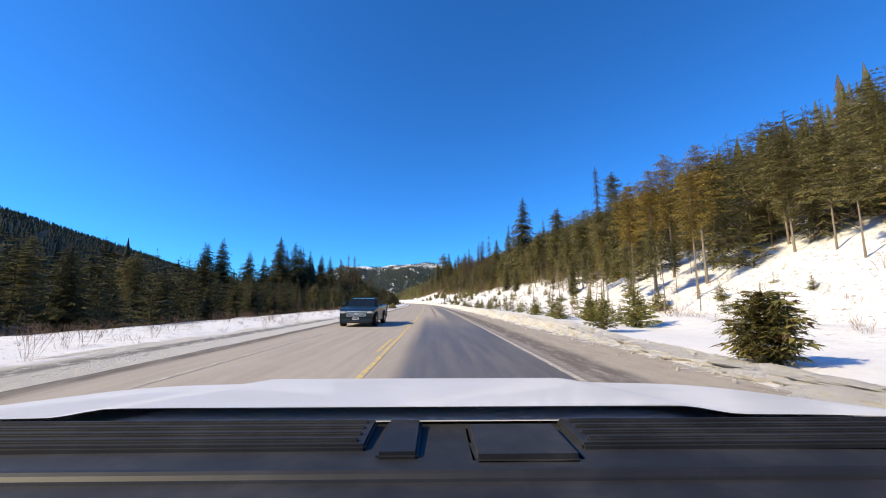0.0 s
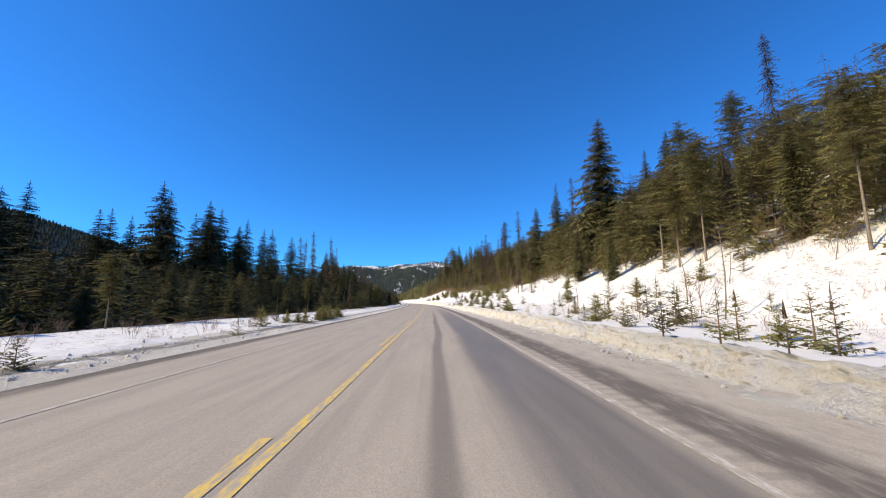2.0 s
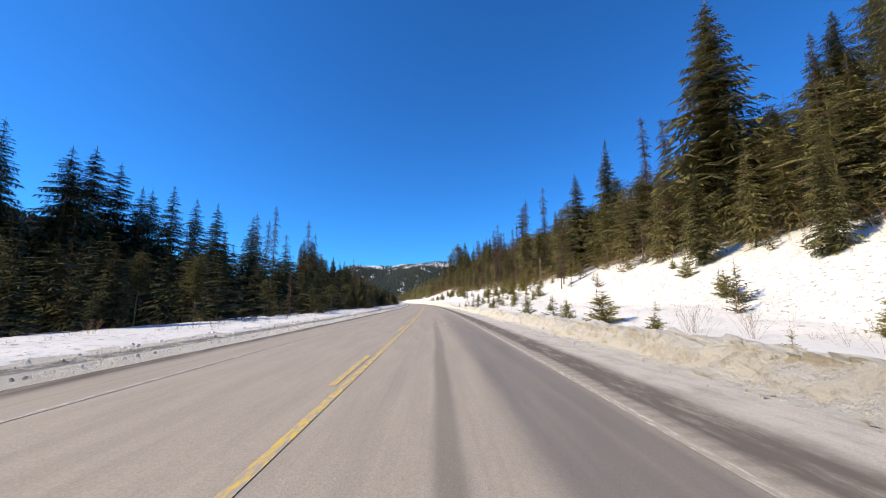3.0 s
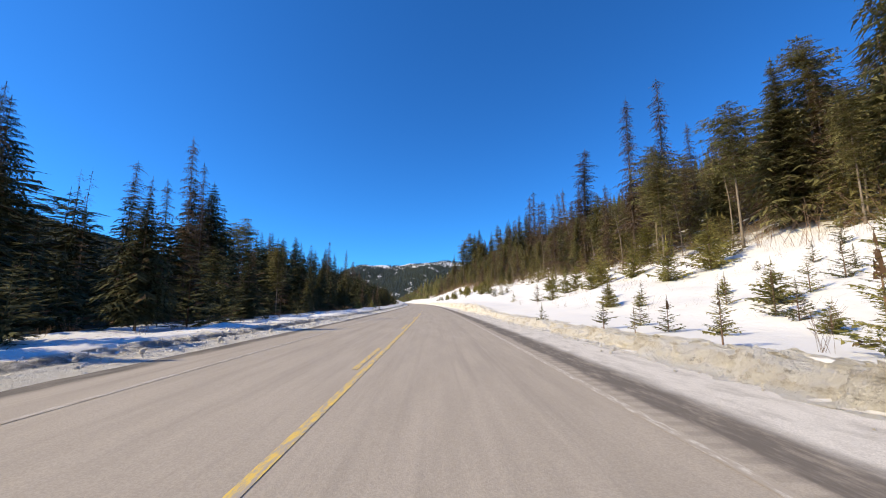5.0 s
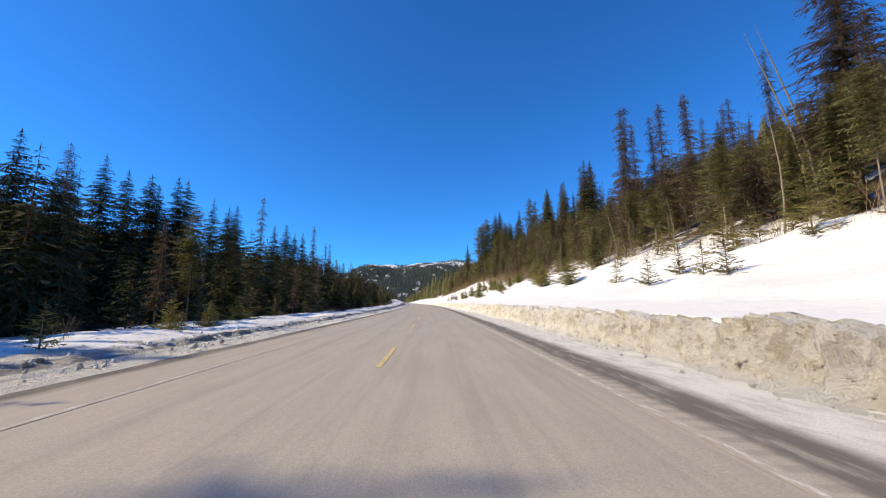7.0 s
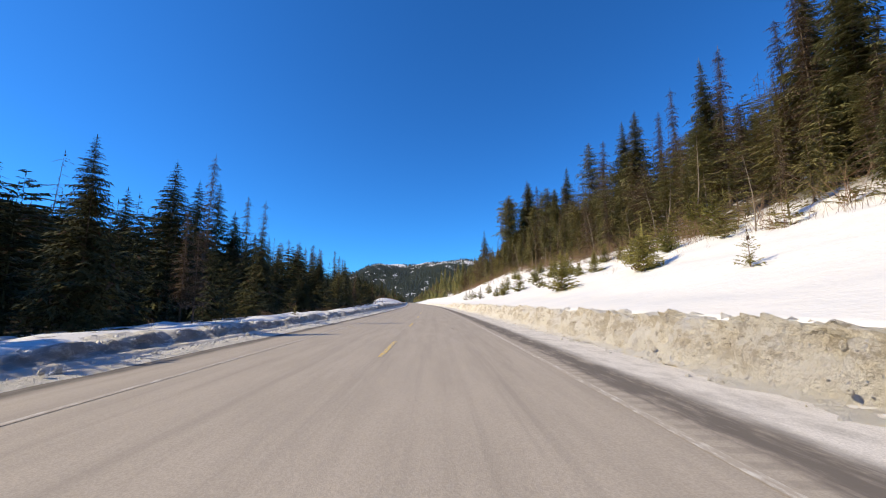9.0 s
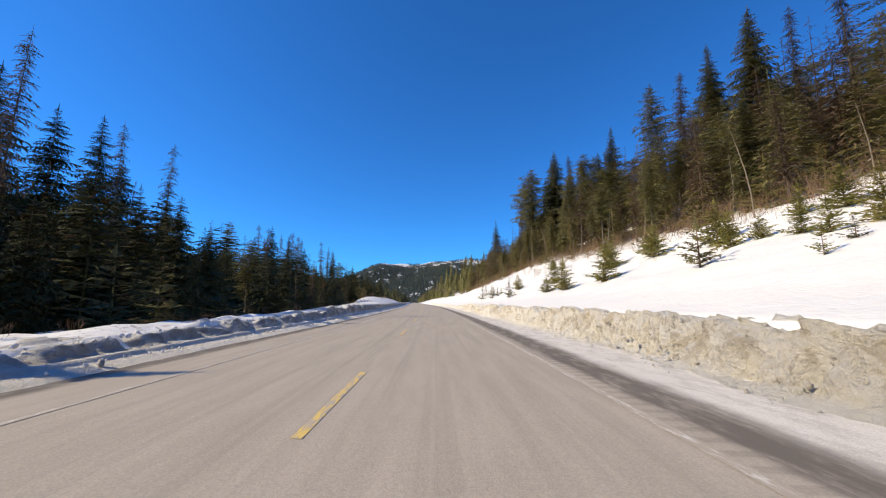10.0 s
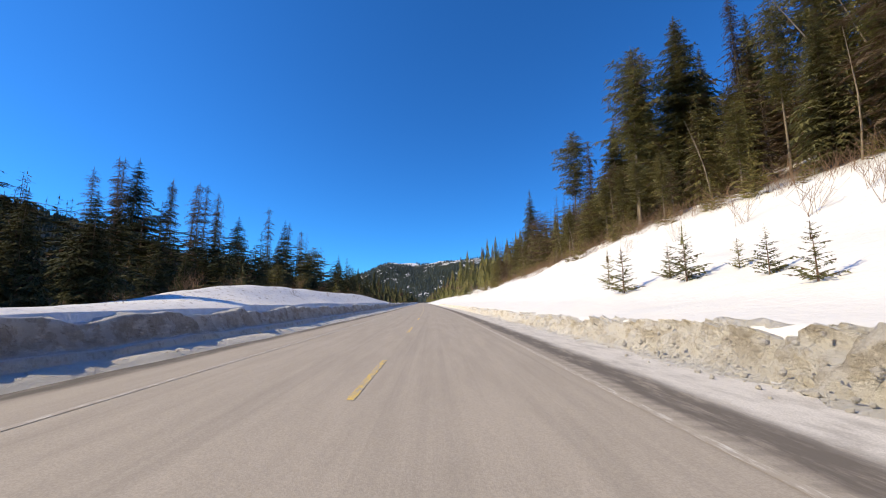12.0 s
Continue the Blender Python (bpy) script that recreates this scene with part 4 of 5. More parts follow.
SAPLING_B = [(6.6, 133.9, 1.6), (6.4, 143.2, 1), (-8.5, 189.6, 0.5), (-7.8, 191.8, 0.8), (-9.2, 197.6, 1.1), (-9.2, 202.4, 0.8), (-13.2, 219.6, 1.6), (-9.5, 267.9, 0.8)]
SAPLING_E = [(12.9, 81.8, 1.7), (10.8, 83.5, 0.98), (14.6, 92, 1.7)]
BUSH_E = [(15.5, 178.5, 3), (17, 175, 2.8), (18.5, 183, 3.2), (19, 177, 3.6), (20.5, 181, 3.8), (21, 174, 3.4), (16.4, 187, 2.4), (18, 190, 2.8), (17.6, 293.5, 2.4), (18.8, 287, 2.6), (21.5, 308, 2.6), (19.5, 312, 2), (22.6, 284, 3), (20.8, 277, 2.6), (22.8, 320, 2.6), (21.2, 331, 2.2)]
BUSH_D = [(-7.9, 79.9, 0.9), (-8, 80.5, 1), (-7.8, 80.9, 1.1), (-8.1, 81.7, 1.2), (-7.7, 82.4, 1), (-8.2, 83, 1.1), (-7.8, 83.8, 0.9), (-8.4, 84.6, 1.1), (-7.9, 85.6, 1), (-8.3, 86.8, 1.1), (-8.3, 77.1, 0.8), (-8.7, 76.4, 0.9), (-11.5, 194.5, 1.6), (-10.8, 204, 1.4), (-11, 207, 1.3), (-11.8, 211, 1.6)]
SAPLING_C = [(-13.5, 348, 1.5), (-13, 372, 1.4), (-13.5, 392, 2.4), (-14, 398, 1.4)]
SAPLING_D = [(6.4, 55.4, 0.9), (6.3, 53.1, 0.9), (6.5, 52.2, 1.3), (6.7, 50.6, 1.3), (6.4, 49, 0.8), (11.4, 54.4, 1.6), (7.4, 49.1, 0.7), (10, 51.5, 1.4), (9, 49.8, 0.9), (9.9, 49.7, 1.1), (10.6, 50.4, 0.8), (12.9, 51.5, 1.5), (9.7, 48.3, 0.7), (11.1, 49, 1.2), (11.6, 71.6, 2.2), (6.5, 149.2, 1), (6.4, 146.8, 0.7), (7.5, 146.9, 1.1), (8.1, 145.5, 1), (6.7, 140.3, 1.1), (19.7, 154.4, 1.2), (17.9, 150.9, 1), (17.4, 148.5, 1.5)]
BUSH_A = [(6.9, 7.8, 1.55), (6.9, 15.3, 1.7), (19, 24.5, 1.3), (8.7, 26, 1.6), (17.6, 29.1, 2), (10, 36.6, 1.9), (10.4, 38.5, 1.4), (9.7, 41.6, 1.3), (-7.7, 49.9, 0.8), (-7.8, 52.4, 0.7), (-8.5, 72.6, 1.1), (-7.7, 76.7, 1.1)]
BUSH_B = [(22.6, 288.6, 2.1), (18.3, 290, 1.6), (22.2, 291.7, 2.5), (22.3, 338.8, 2.7)]
BUSH_C = [(25.5, 280, 4.2), (24.5, 276.5, 3.8), (19.9, 281.2, 2.8), (9.6, 22.9, 2.1), (10.7, 25.6, 1.9), (11.8, 21.5, 1.8), (12.6, 27.5, 1.6), (10.3, 32.3, 2.2), (17.5, 142, 2.2), (18, 163.6, 3.4), (20.5, 162.6, 4), (12.3, 148.5, 1.7)]
SHRUBS = [(-9.2, 8.9, 0.9), (-10.7, 11.2, 0.8), (-9.7, 13.5, 0.7), (-12, 14, 0.8), (-8, 18.3, 0.8), (-7.6, 21.4, 0.7), (17.4, 78, 3), (14.3, 79.9, 1.5), (6.4, 141, 0.8), (15.6, 175.5, 1.3), (18.7, 193.3, 1.1), (26.4, 221.2, 1.4), (27, 302.2, 1.8), (20.8, 327, 1.2), (24.9, 342.7, 1.2), (21, 342.9, 2.3), (20.8, 357.5, 1.8), (20.9, 365.2, 1.9), (-13.8, 360, 1.6), (-13.6, 343, 1.2), (-14.2, 338, 1.2)]
SAPLING_F = [(13.4, 290.0, 2.7), (13.2, 283.9, 1.3), (15.0, 284.6, 1.0), (11.0, 146.3, 1.3), (11.8, 150.1, 1.3), (10.9, 346.6, 2.6), (12.2, 343.3, 2.7), (13.7, 342.1, 1.4), (10.8, 335.7, 1.8), (11.1, 323.8, 2.6), (12.5, 351.8, 2.3), (12.9, 345.7, 1.9), (12.4, 339.1, 1.8), (13.4, 259.6, 1.7), (14.1, 214.8, 2.2), (16.9, 216, 2.2), (14.2, 209.9, 2), (14.2, 208.3, 2.1), (5.9, 155.2, 1), (11, 185, 1.3), (11.6, 176.2, 2.1), (18.7, 93.2, 2.4), (17.6, 85.9, 2.2), (17.1, 83.6, 2.5), (18, 103.3, 2.5), (15.4, 86.6, 1.5), (10.4, 79.4, 1.2), (22.5, 311.2, 2.7), (11.3, 139.6, 2.3), (11.6, 144.3, 1.9), (11.3, 133, 1.1), (14.9, 220.7, 1.8)]
BUSH_F = [(18.2, 292.2, 1.5), (21.7, 293.6, 2.1), (18.4, 309.5, 3.3), (14.4, 331.9, 2.6), (15.4, 271.1, 3.7), (17.2, 287.6, 1.7), (16.7, 236.3, 3.2), (15.8, 243.3, 3.7), (12.4, 173.6, 2.1), (12.9, 162.3, 1.2), (11.1, 158.7, 1.7), (19.8, 89.8, 2), (12, 305.2, 2.7), (15.9, 319.3, 3), (19.7, 304.5, 3.1), (11.7, 309.1, 1.8), (11.7, 277.4, 3.6), (19.4, 296.9, 3.4), (13.4, 300.1, 2.8), (12.1, 135.8, 1.5), (18.7, 254.2, 4.5)]
SHRUBS_F = [(21.5, 346.9, 2.3), (23.4, 345.6, 1.7), (21, 351, 2.5), (13.2, 87.6, 1.3)]
for what, rows in (("sapling", SAPLING_F), ("bush", BUSH_F), ("twig", SHRUBS_F), ("sapling", SAPLING_A), ("sapling", SAPLING_D), ("sapling", SAPLING_B), ("sapling", SAPLING_C), ("bush", BUSH_A), ("bush", BUSH_B), ("bush", BUSH_C), ("bush", BUSH_D), ("bush", BUSH_E), ("sapling", SAPLING_E), ("twig", SHRUBS)):
    for k, (x, y, h) in enumerate(rows):
        key = (what, 2) if (what, x) == ("bush", 6.9) and y < 10 else (what, rng.randrange(2) if what == "bush" else k % 3)
        lift = 0.55 * float(bank_right(y)) if 0 < x < 7.4 else 0.0
        plant(key, x, y, h * {"sapling": 1.15, "bush": 1.1, "twig": 1.0}[what], rng.uniform(0, 360), rng.uniform(0.95, 1.25), 0.04 - lift)

# more of them, thinly sown over the slope
for k in range(90):
    x, y = rng.uniform(7.6, 24), rng.uniform(18, 160)
    if not clear_of(x, y, 1.6):
        continue
    r = rng.random()
    key, h = (("sapling", k % 3), rng.uniform(0.8, 2.3)) if r < 0.4 else (("bush", k % 2), rng.uniform(0.9, 2.6)) if r < 0.82 else (("twig", k % 3), rng.uniform(0.7, 1.6))
    plant(key, x, y, h, rng.uniform(0, 360), rng.uniform(0.9, 1.25), 0.04)
    standing.append((x, y))

# slim pines and bare poles on the first slope
for k in range(34):
    x, y = rng.uniform(17, 25), rng.uniform(22, 66)
    if clear_of(x, y, 1.8):
        plant(("pine", k % 3) if k % 3 else ("young", k % 2), x, y, rng.uniform(3.5, 7.5), rng.uniform(0, 360), rng.uniform(0.8, 1.05))
        standing.append((x, y))


# loose brush along the foot of the woods and weeds on the left verge: uncountable
def thicket(name, spots, shapes, material, label):
    return woods(name, spots, shapes, material, label)


STEMS = [twigs(150 + k, 5, False) for k in range(6)]
brush = [(edge_right(y) - rng.uniform(-1.5, 2.5), y, rng.uniform(0.6, 1.7), rng.random() * 6.28) for y in np.arange(150, 470, 0.6)]
brush += [(edge_right(y) - rng.uniform(-3.0, 3.0), y, rng.uniform(0.9, 2.6), rng.random() * 6.28) for y in np.arange(275, 430, 0.19)]
brush += [(edge_right(y) + rng.uniform(-1.5, 5.0), y, rng.uniform(1.2, 3.2), rng.random() * 6.28) for y in np.arange(60, 470, 0.55)]
brush += [(rng.uniform(17, 25), rng.uniform(166, 196), rng.uniform(0.25, 0.8), rng.random() * 6.28) for _ in range(90)]
brush += [(rng.uniform(16.5, 25), rng.uniform(270, 325), rng.uniform(0.3, 1.1), rng.random() * 6.28) for _ in range(170)]
brush += [(rng.uniform(10, 27), y, rng.uniform(0.3, 1.0), rng.random() * 6.28) for y in np.arange(60, 182, 0.18)]
slope_scrub = [(rng.uniform(13, 27), y, 0.3 + 0.7 * rng.random() ** 2, rng.random() * 6.28) for y in np.arange(12, 95, 0.15)]
SCRUB = [twigs(160 + k, 7, True, 0.0065) for k in range(6)]
weeds = [(-rng.uniform(8.2, 20), y, 0.25 + 0.75 * rng.random() ** 2.5, rng.random() * 6.28) for y in np.arange(0, 80, 0.16)]
weeds += [(-rng.uniform(10, 15), y, rng.uniform(0.3, 0.9), rng.random() * 6.28) for y in np.arange(80, 460, 0.9)]
thicket("hillside_brush", brush, STEMS, TWIG, "leafless brown brush along the foot of the woods")
thicket("slope_scrub", slope_scrub, SCRUB, TWIG, "low brown scrub between the trunks on the slope")
thicket("verge_weeds", weeds, SCRUB, TWIG, "bare brown weed stems poking through the snow")


# slim dead trunks at the edge of the woods, some of them leaning
def stick(seed):
    """A short bare bent branch along y."""
    r = random.Random(seed)
    line = [np.array([r.uniform(-0.06, 0.06) * i, 0.33 * i, 0.05 * i * i * r.uniform(-0.6, 0.8)]) for i in range(4)]
    rings = [0.022, 0.017, 0.012, 0.004]
    v, f = [], []
    for p, q in zip(line, rings):
        v += [(p[0] + q, p[1], p[2]), (p[0] - q * 0.5, p[1], p[2] + q * 0.87), (p[0] - q * 0.5, p[1], p[2] - q * 0.87)]
    for i in range(3):
        for k in range(3):
            c, e = i * 3 + k, i * 3 + (k + 1) % 3
            f += [(c, e, e + 3), (c, e + 3, c + 3)]
    ob = mesh_object("branch", v, f, TWIG, True)
    me = ob.data
    bpy.data.objects.remove(ob)
    return me


STICKS = [stick(220 + k) for k in range(4)]


def dead_trunk(x, y, height, tilt, lean_to, bark, label):
    r = random.Random(int(x * 10 + y))
    d = np.array([math.cos(lean_to) * tilt, math.sin(lean_to) * tilt, 1.0])
    path = [d * height * u + np.array([0.03 * height * math.sin(u * 4), 0, -0.4 * (u == 0)]) for u in (0, 0.25, 0.5, 0.75, 1)]
    base = tagged(new("dead_trunk"), label, "tree", "forest trees")
    base.matrix_basis = Matrix.Translation((x + float(bend(y)), y, float(land(x, y)) - 0.1))
    v, f = tube(path, [0.006 * height + 0.02, 0.0052 * height + 0.015, 0.004 * height + 0.015, 0.0025 * height + 0.01, 0.01])
    mesh_object("trunk", v, f, bark, True, base)
    for k in range(11):
        u, a = r.uniform(0.35, 0.98), r.random() * 360
        twig = new("branch", STICKS[k % 4])
        twig.parent = base
        twig.matrix_basis = Matrix.Translation(d * height * u) @ pose(0, 0, 0, r.uniform(-20, 25), 0, a) @ Matrix.Scale(r.uniform(0.5, 1.4) * (1.25 - u), 4)
    return base


for x, y, h, tilt, to in [(35.2, 224.8, 18.0, 0.20, 3.0), (36.0, 225, 18.6, 0.18, 3.1), (36, 356, 15, 0.42, 3.0), (40, 358, 15, 0.25, 3.1), (31, 367, 10, 0.18, 3.0), (26, 286, 9, 0.25, 0.4), (24.5, 300, 8, 0.12, 2.0)]:
    dead_trunk(x, y, h, tilt, to, PALE_BARK, "pale bare trunk leaning among the hillside trees")
for k in range(34):
    y = 132 + 8.6 * k + rng.uniform(-3, 3)
    dead_trunk(edge_right(y) + rng.uniform(-1.5, 2.5), y, rng.uniform(4.5, 10.5), rng.uniform(0.0, 0.16), rng.random() * 6.28, PALE_BARK, "slim pale bare trunk at the edge of the woods")
for k in range(20):
    dead_trunk(rng.uniform(13, 25), rng.uniform(22, 92), rng.uniform(2.2, 5.5), rng.uniform(0.0, 0.2), rng.random() * 6.28, PALE_BARK, "thin bare pole standing in the snow")
for x, y, h in [(-15.0, 306.2, 4.6), (-15.5, 307.0, 5.2), (-15.2, 308.1, 5.0), (-15.8, 309.0, 5.4), (-15.3, 310.2, 4.4)]:
    dead_trunk(x, y, h, 0.05, 1.5, PALE_BARK, "slim bare trunk at the edge of the dark forest")


# ---- clods of frozen snow thrown along both banks ----
def clod(seed):
    rng = random.Random(seed)
    bm = bmesh.new()
    bmesh.ops.create_icosphere(bm, subdivisions=1, radius=1.0)
    v = np.array([tuple(p.co) for p in bm.verts]) * np.array([[rng.uniform(0.6, 1.0) for _ in range(3)]])
    v = v * np.array([[rng.uniform(0.7, 1.2)] for _ in v])
    f = np.array([[p.index for p in q.verts] for q in bm.faces])
    bm.free()
    return v, f


def strew(name, spots, material, label):
    """Clods: x, y, z, size."""
    shapes = [clod(200 + k) for k in range(8)]
    vs, fs, n = [], [], 0
    for k, (x, y, z, r) in enumerate(spots):
        v, f = shapes[k % 8]
        a = k * 2.4
        c, d = math.cos(a), math.sin(a)
        out = np.stack([x + r * (v[:, 0] * c - v[:, 1] * d), y + r * (v[:, 0] * d + v[:, 1] * c), z + r * v[:, 2]], -1)
        vs.append(out)
        fs.append(f + n)
        n += len(v)
    return tagged(mesh_object(name, np.concatenate(vs), np.concatenate(fs), material, True), label, "snow clods", kind="stuff")


right_clods, left_clods = [], []
for y in np.arange(2, 440, 0.19):
    u = rng.random() ** 2
    right_clods.append((5.0 + rng.uniform(-0.6, 0.9), y, 0.012 + 0.015 * u, 0.022 + 0.05 * u))
chunks = []
for y in np.concatenate([np.arange(2, 165, 0.085), np.arange(165, 350, 0.05), np.arange(350, 440, 0.09)]):
    g = rng.random() ** 2.1 * 1.08
    wide = float(np.interp(y, [62, 165, 190], [0.9, 0.9, 0]))
    r = 0.02 + 0.075 * rng.random() ** 3
    chunks.append((5.14 + (0.58 + wide) * g + rng.uniform(-0.10, 0.10), y, float(bank_right(y)) * g * 0.90 - 0.3 * r, r))
left_chunks = []
for y in np.arange(60, 300, 0.06):
    r = 0.02 + 0.085 * rng.random() ** 3
    if rng.random() < 0.5:
        left_chunks.append((-7.75 - rng.random() ** 2 * 1.4, y, float(bank_left(y)) - 0.06 + 0.05 * rng.random(), r))
    else:
        left_chunks.append((-6.9 - rng.gauss(0, 0.16), y, 0.02 + 0.13 * float(bank_left(y)), r * 0.6))
for y in np.arange(110, 440, 0.35):
    left_clods.append((-6.7 - rng.uniform(-0.2, 1.6), y, 0.05 + 0.10 * rng.random(), 0.03 + 0.09 * rng.random() ** 2))
strew("right_bank_clods", right_clods, BANK_RIGHT, "frozen dirty snow clods at the foot of the bank")
strew("right_bank_chunks", chunks, CHUNKS, "pale frozen chunks lodged in the ploughed bank")
strew("left_bank_chunks", left_chunks, SNOW, "white frozen snow chunks on the verge")
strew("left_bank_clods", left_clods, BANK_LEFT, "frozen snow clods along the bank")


# ---- vehicles ----
def plain(name, colour, rough, metal=0.0, coat=0.0, speck=0.15):
    m = Mat(name, rough, metal, 0.5)
    n = m.noise(m.local(), 9.0, 5, 0.7)
    m.set("Base Color", m.mix(m.ramp(n, 0.35, 0.75, 0.0, speck), colour, tuple(v * 0.55 + 0.05 for v in colour)))
    m.set("Coat Weight", coat)
    return m.m


DARK_PAINT = plain("dark_metallic_paint", (0.008, 0.018, 0.018), 0.30, 0.0, 0.15, 0.1)
WHITE_PAINT = plain("white_car_paint", (0.70, 0.71, 0.73), 0.55, 0.0, 0.2, 0.12)
CHROME = plain("chrome", (0.75, 0.75, 0.76), 0.12, 1.0)
RUBBER = plain("rubber", (0.018, 0.018, 0.018), 0.8)
DARK_PLASTIC = plain("dark_plastic", (0.010, 0.010, 0.011), 0.6, speck=0.4)
GREY_PLASTIC = plain("grey_dashboard_plastic", (0.012, 0.012, 0.013), 0.65, speck=0.6)
CAR_GLASS = plain("tinted_car_glass", (0.008, 0.011, 0.012), 0.12)
LAMP = plain("headlamp_lens", (0.55, 0.56, 0.55), 0.1, coat=1.0)
AMBER = plain("amber_lens", (0.80, 0.62, 0.20), 0.2, coat=0.5)
PLATE = plain("plate_white", (0.7, 0.7, 0.7), 0.5)


def part(name, bm, material, parent, label=""):
    """Links a bmesh as one mesh under its thing or part."""
    me = bpy.data.meshes.new(name)
    bmesh.ops.recalc_face_normals(bm, faces=bm.faces)
    bm.to_mesh(me)
    bm.free()
    me.materials.append(material)
    ob = new(name, me)
    ob.parent = parent
    if label:
        ob["label"] = label
    return ob


def block(x0, x1, y0, y1, z0, z1, bevel=0.02):
    bm = bmesh.new()
    bmesh.ops.create_cube(bm, size=1)
    for v in bm.verts:
        v.co = ((x0 + x1) / 2 + v.co.x * (x1 - x0), (y0 + y1) / 2 + v.co.y * (y1 - y0), (z0 + z1) / 2 + v.co.z * (z1 - z0))
    if bevel:
        bmesh.ops.bevel(bm, geom=list(bm.edges), offset=bevel, segments=2, affect="EDGES")
    return bm


def loft(profile, rings, bevel=0.03):
    """A solid from a closed side outline of (y, z), drawn out across x; rings: (x, inset of z over the waist)."""
    bm = bmesh.new()
    made = []
    for x, squeeze in rings:
        made.append([bm.verts.new((x * (1 - 0.13 * (max(0.0, 0.75 - y) / 0.75) ** 2), y, z - squeeze * max(0, z - 0.4))) for y, z in profile])
    n = len(profile)
    for a, b in zip(made, made[1:]):
        for i in range(n):
            bm.faces.new((a[i], a[(i + 1) % n], b[(i + 1) % n], b[i]))
    bm.faces.new(made[0])
    bm.faces.new(list(reversed(made[-1])))
    for f in bm.faces:
        f.smooth = False
    if bevel:
        bmesh.ops.bevel(bm, geom=[e for e in bm.edges if e.is_manifold and e.calc_face_angle(0) > 0.5], offset=bevel, segments=2, affect="EDGES")
    return bm


def cab(base, top, z0, z1, wide0, wide1):
    """A tapered cab: (y front, y rear) at its foot and its roof."""
    bm = bmesh.new()
    lo = [bm.verts.new((sx * wide0, y, z0)) for sx, y in ((-1, base[0]), (1, base[0]), (1, base[1]), (-1, base[1]))]
    hi = [bm.verts.new((sx * wide1, y, z1)) for sx, y in ((-1, top[0]), (1, top[0]), (1, top[1]), (-1, top[1]))]
    for i in range(4):
        bm.faces.new((lo[i], lo[(i + 1) % 4], hi[(i + 1) % 4], hi[i]))
    bm.faces.new(hi)
    bm.faces.new(list(reversed(lo)))
    bmesh.ops.bevel(bm, geom=[e for e in bm.edges], offset=0.08, segments=4, affect="EDGES")
    return bm


def quad(points, thick=0.006):
    """A thin pane with the given four corners."""
    bm = bmesh.new()
    f = bm.faces.new([bm.verts.new(p) for p in points])
    f.normal_update()
    out = bmesh.ops.extrude_face_region(bm, geom=[f])
    for v in out["geom"]:
        if isinstance(v, bmesh.types.BMVert):
            v.co += f.normal * thick
    return bm


def disc(radius, width, inner=0.0, sides=28):
    """A wheel-like ring about the x axis."""
    bm = bmesh.new()
    rows = []
    for x, r in ((-width / 2, inner), (-width / 2, radius * 0.93), (-width / 2 + 0.025, radius), (width / 2 - 0.025, radius), (width / 2, radius * 0.93), (width / 2, inner)):
        rows.append([bm.verts.new((x, r * math.cos(6.2832 * i / sides), r * math.sin(6.2832 * i / sides))) for i in range(sides)] if r else [bm.verts.new((x, 0, 0))])
    for a, b in zip(rows, rows[1:]):
        for i in range(sides):
            j = (i + 1) % sides
            if len(a) == 1:
                bm.faces.new((a[0], b[j], b[i]))
            elif len(b) == 1:
                bm.faces.new((a[i], a[j], b[0]))
            else:
                bm.faces.new((a[i], a[j], b[j], b[i]))
    return bm


def wheel(parent, x, y, radius, side):
    """Tyre with a five-spoked rim."""
    tyre = part("wheel", disc(radius, 0.25, radius * 0.62), RUBBER, parent, "black winter tyre")
    tyre.location = (x, y, radius)
    rim = part("rim", disc(radius * 0.64, 0.2, 0.05), plain("rim_metal", (0.35, 0.35, 0.36), 0.35, 0.9), tyre, "silver alloy rim")
    for k in range(5):
        a = k * 6.2832 / 5
        spoke = block(side * 0.105 - 0.012, side * 0.105 + 0.012, -0.035, 0.035, 0.05, radius * 0.58, 0.008)
        bmesh.ops.rotate(spoke, verts=spoke.verts, cent=(0, 0, 0), matrix=Matrix.Rotation(a, 3, "X"))
        part("spoke", spoke, CHROME, tyre)
    return tyre


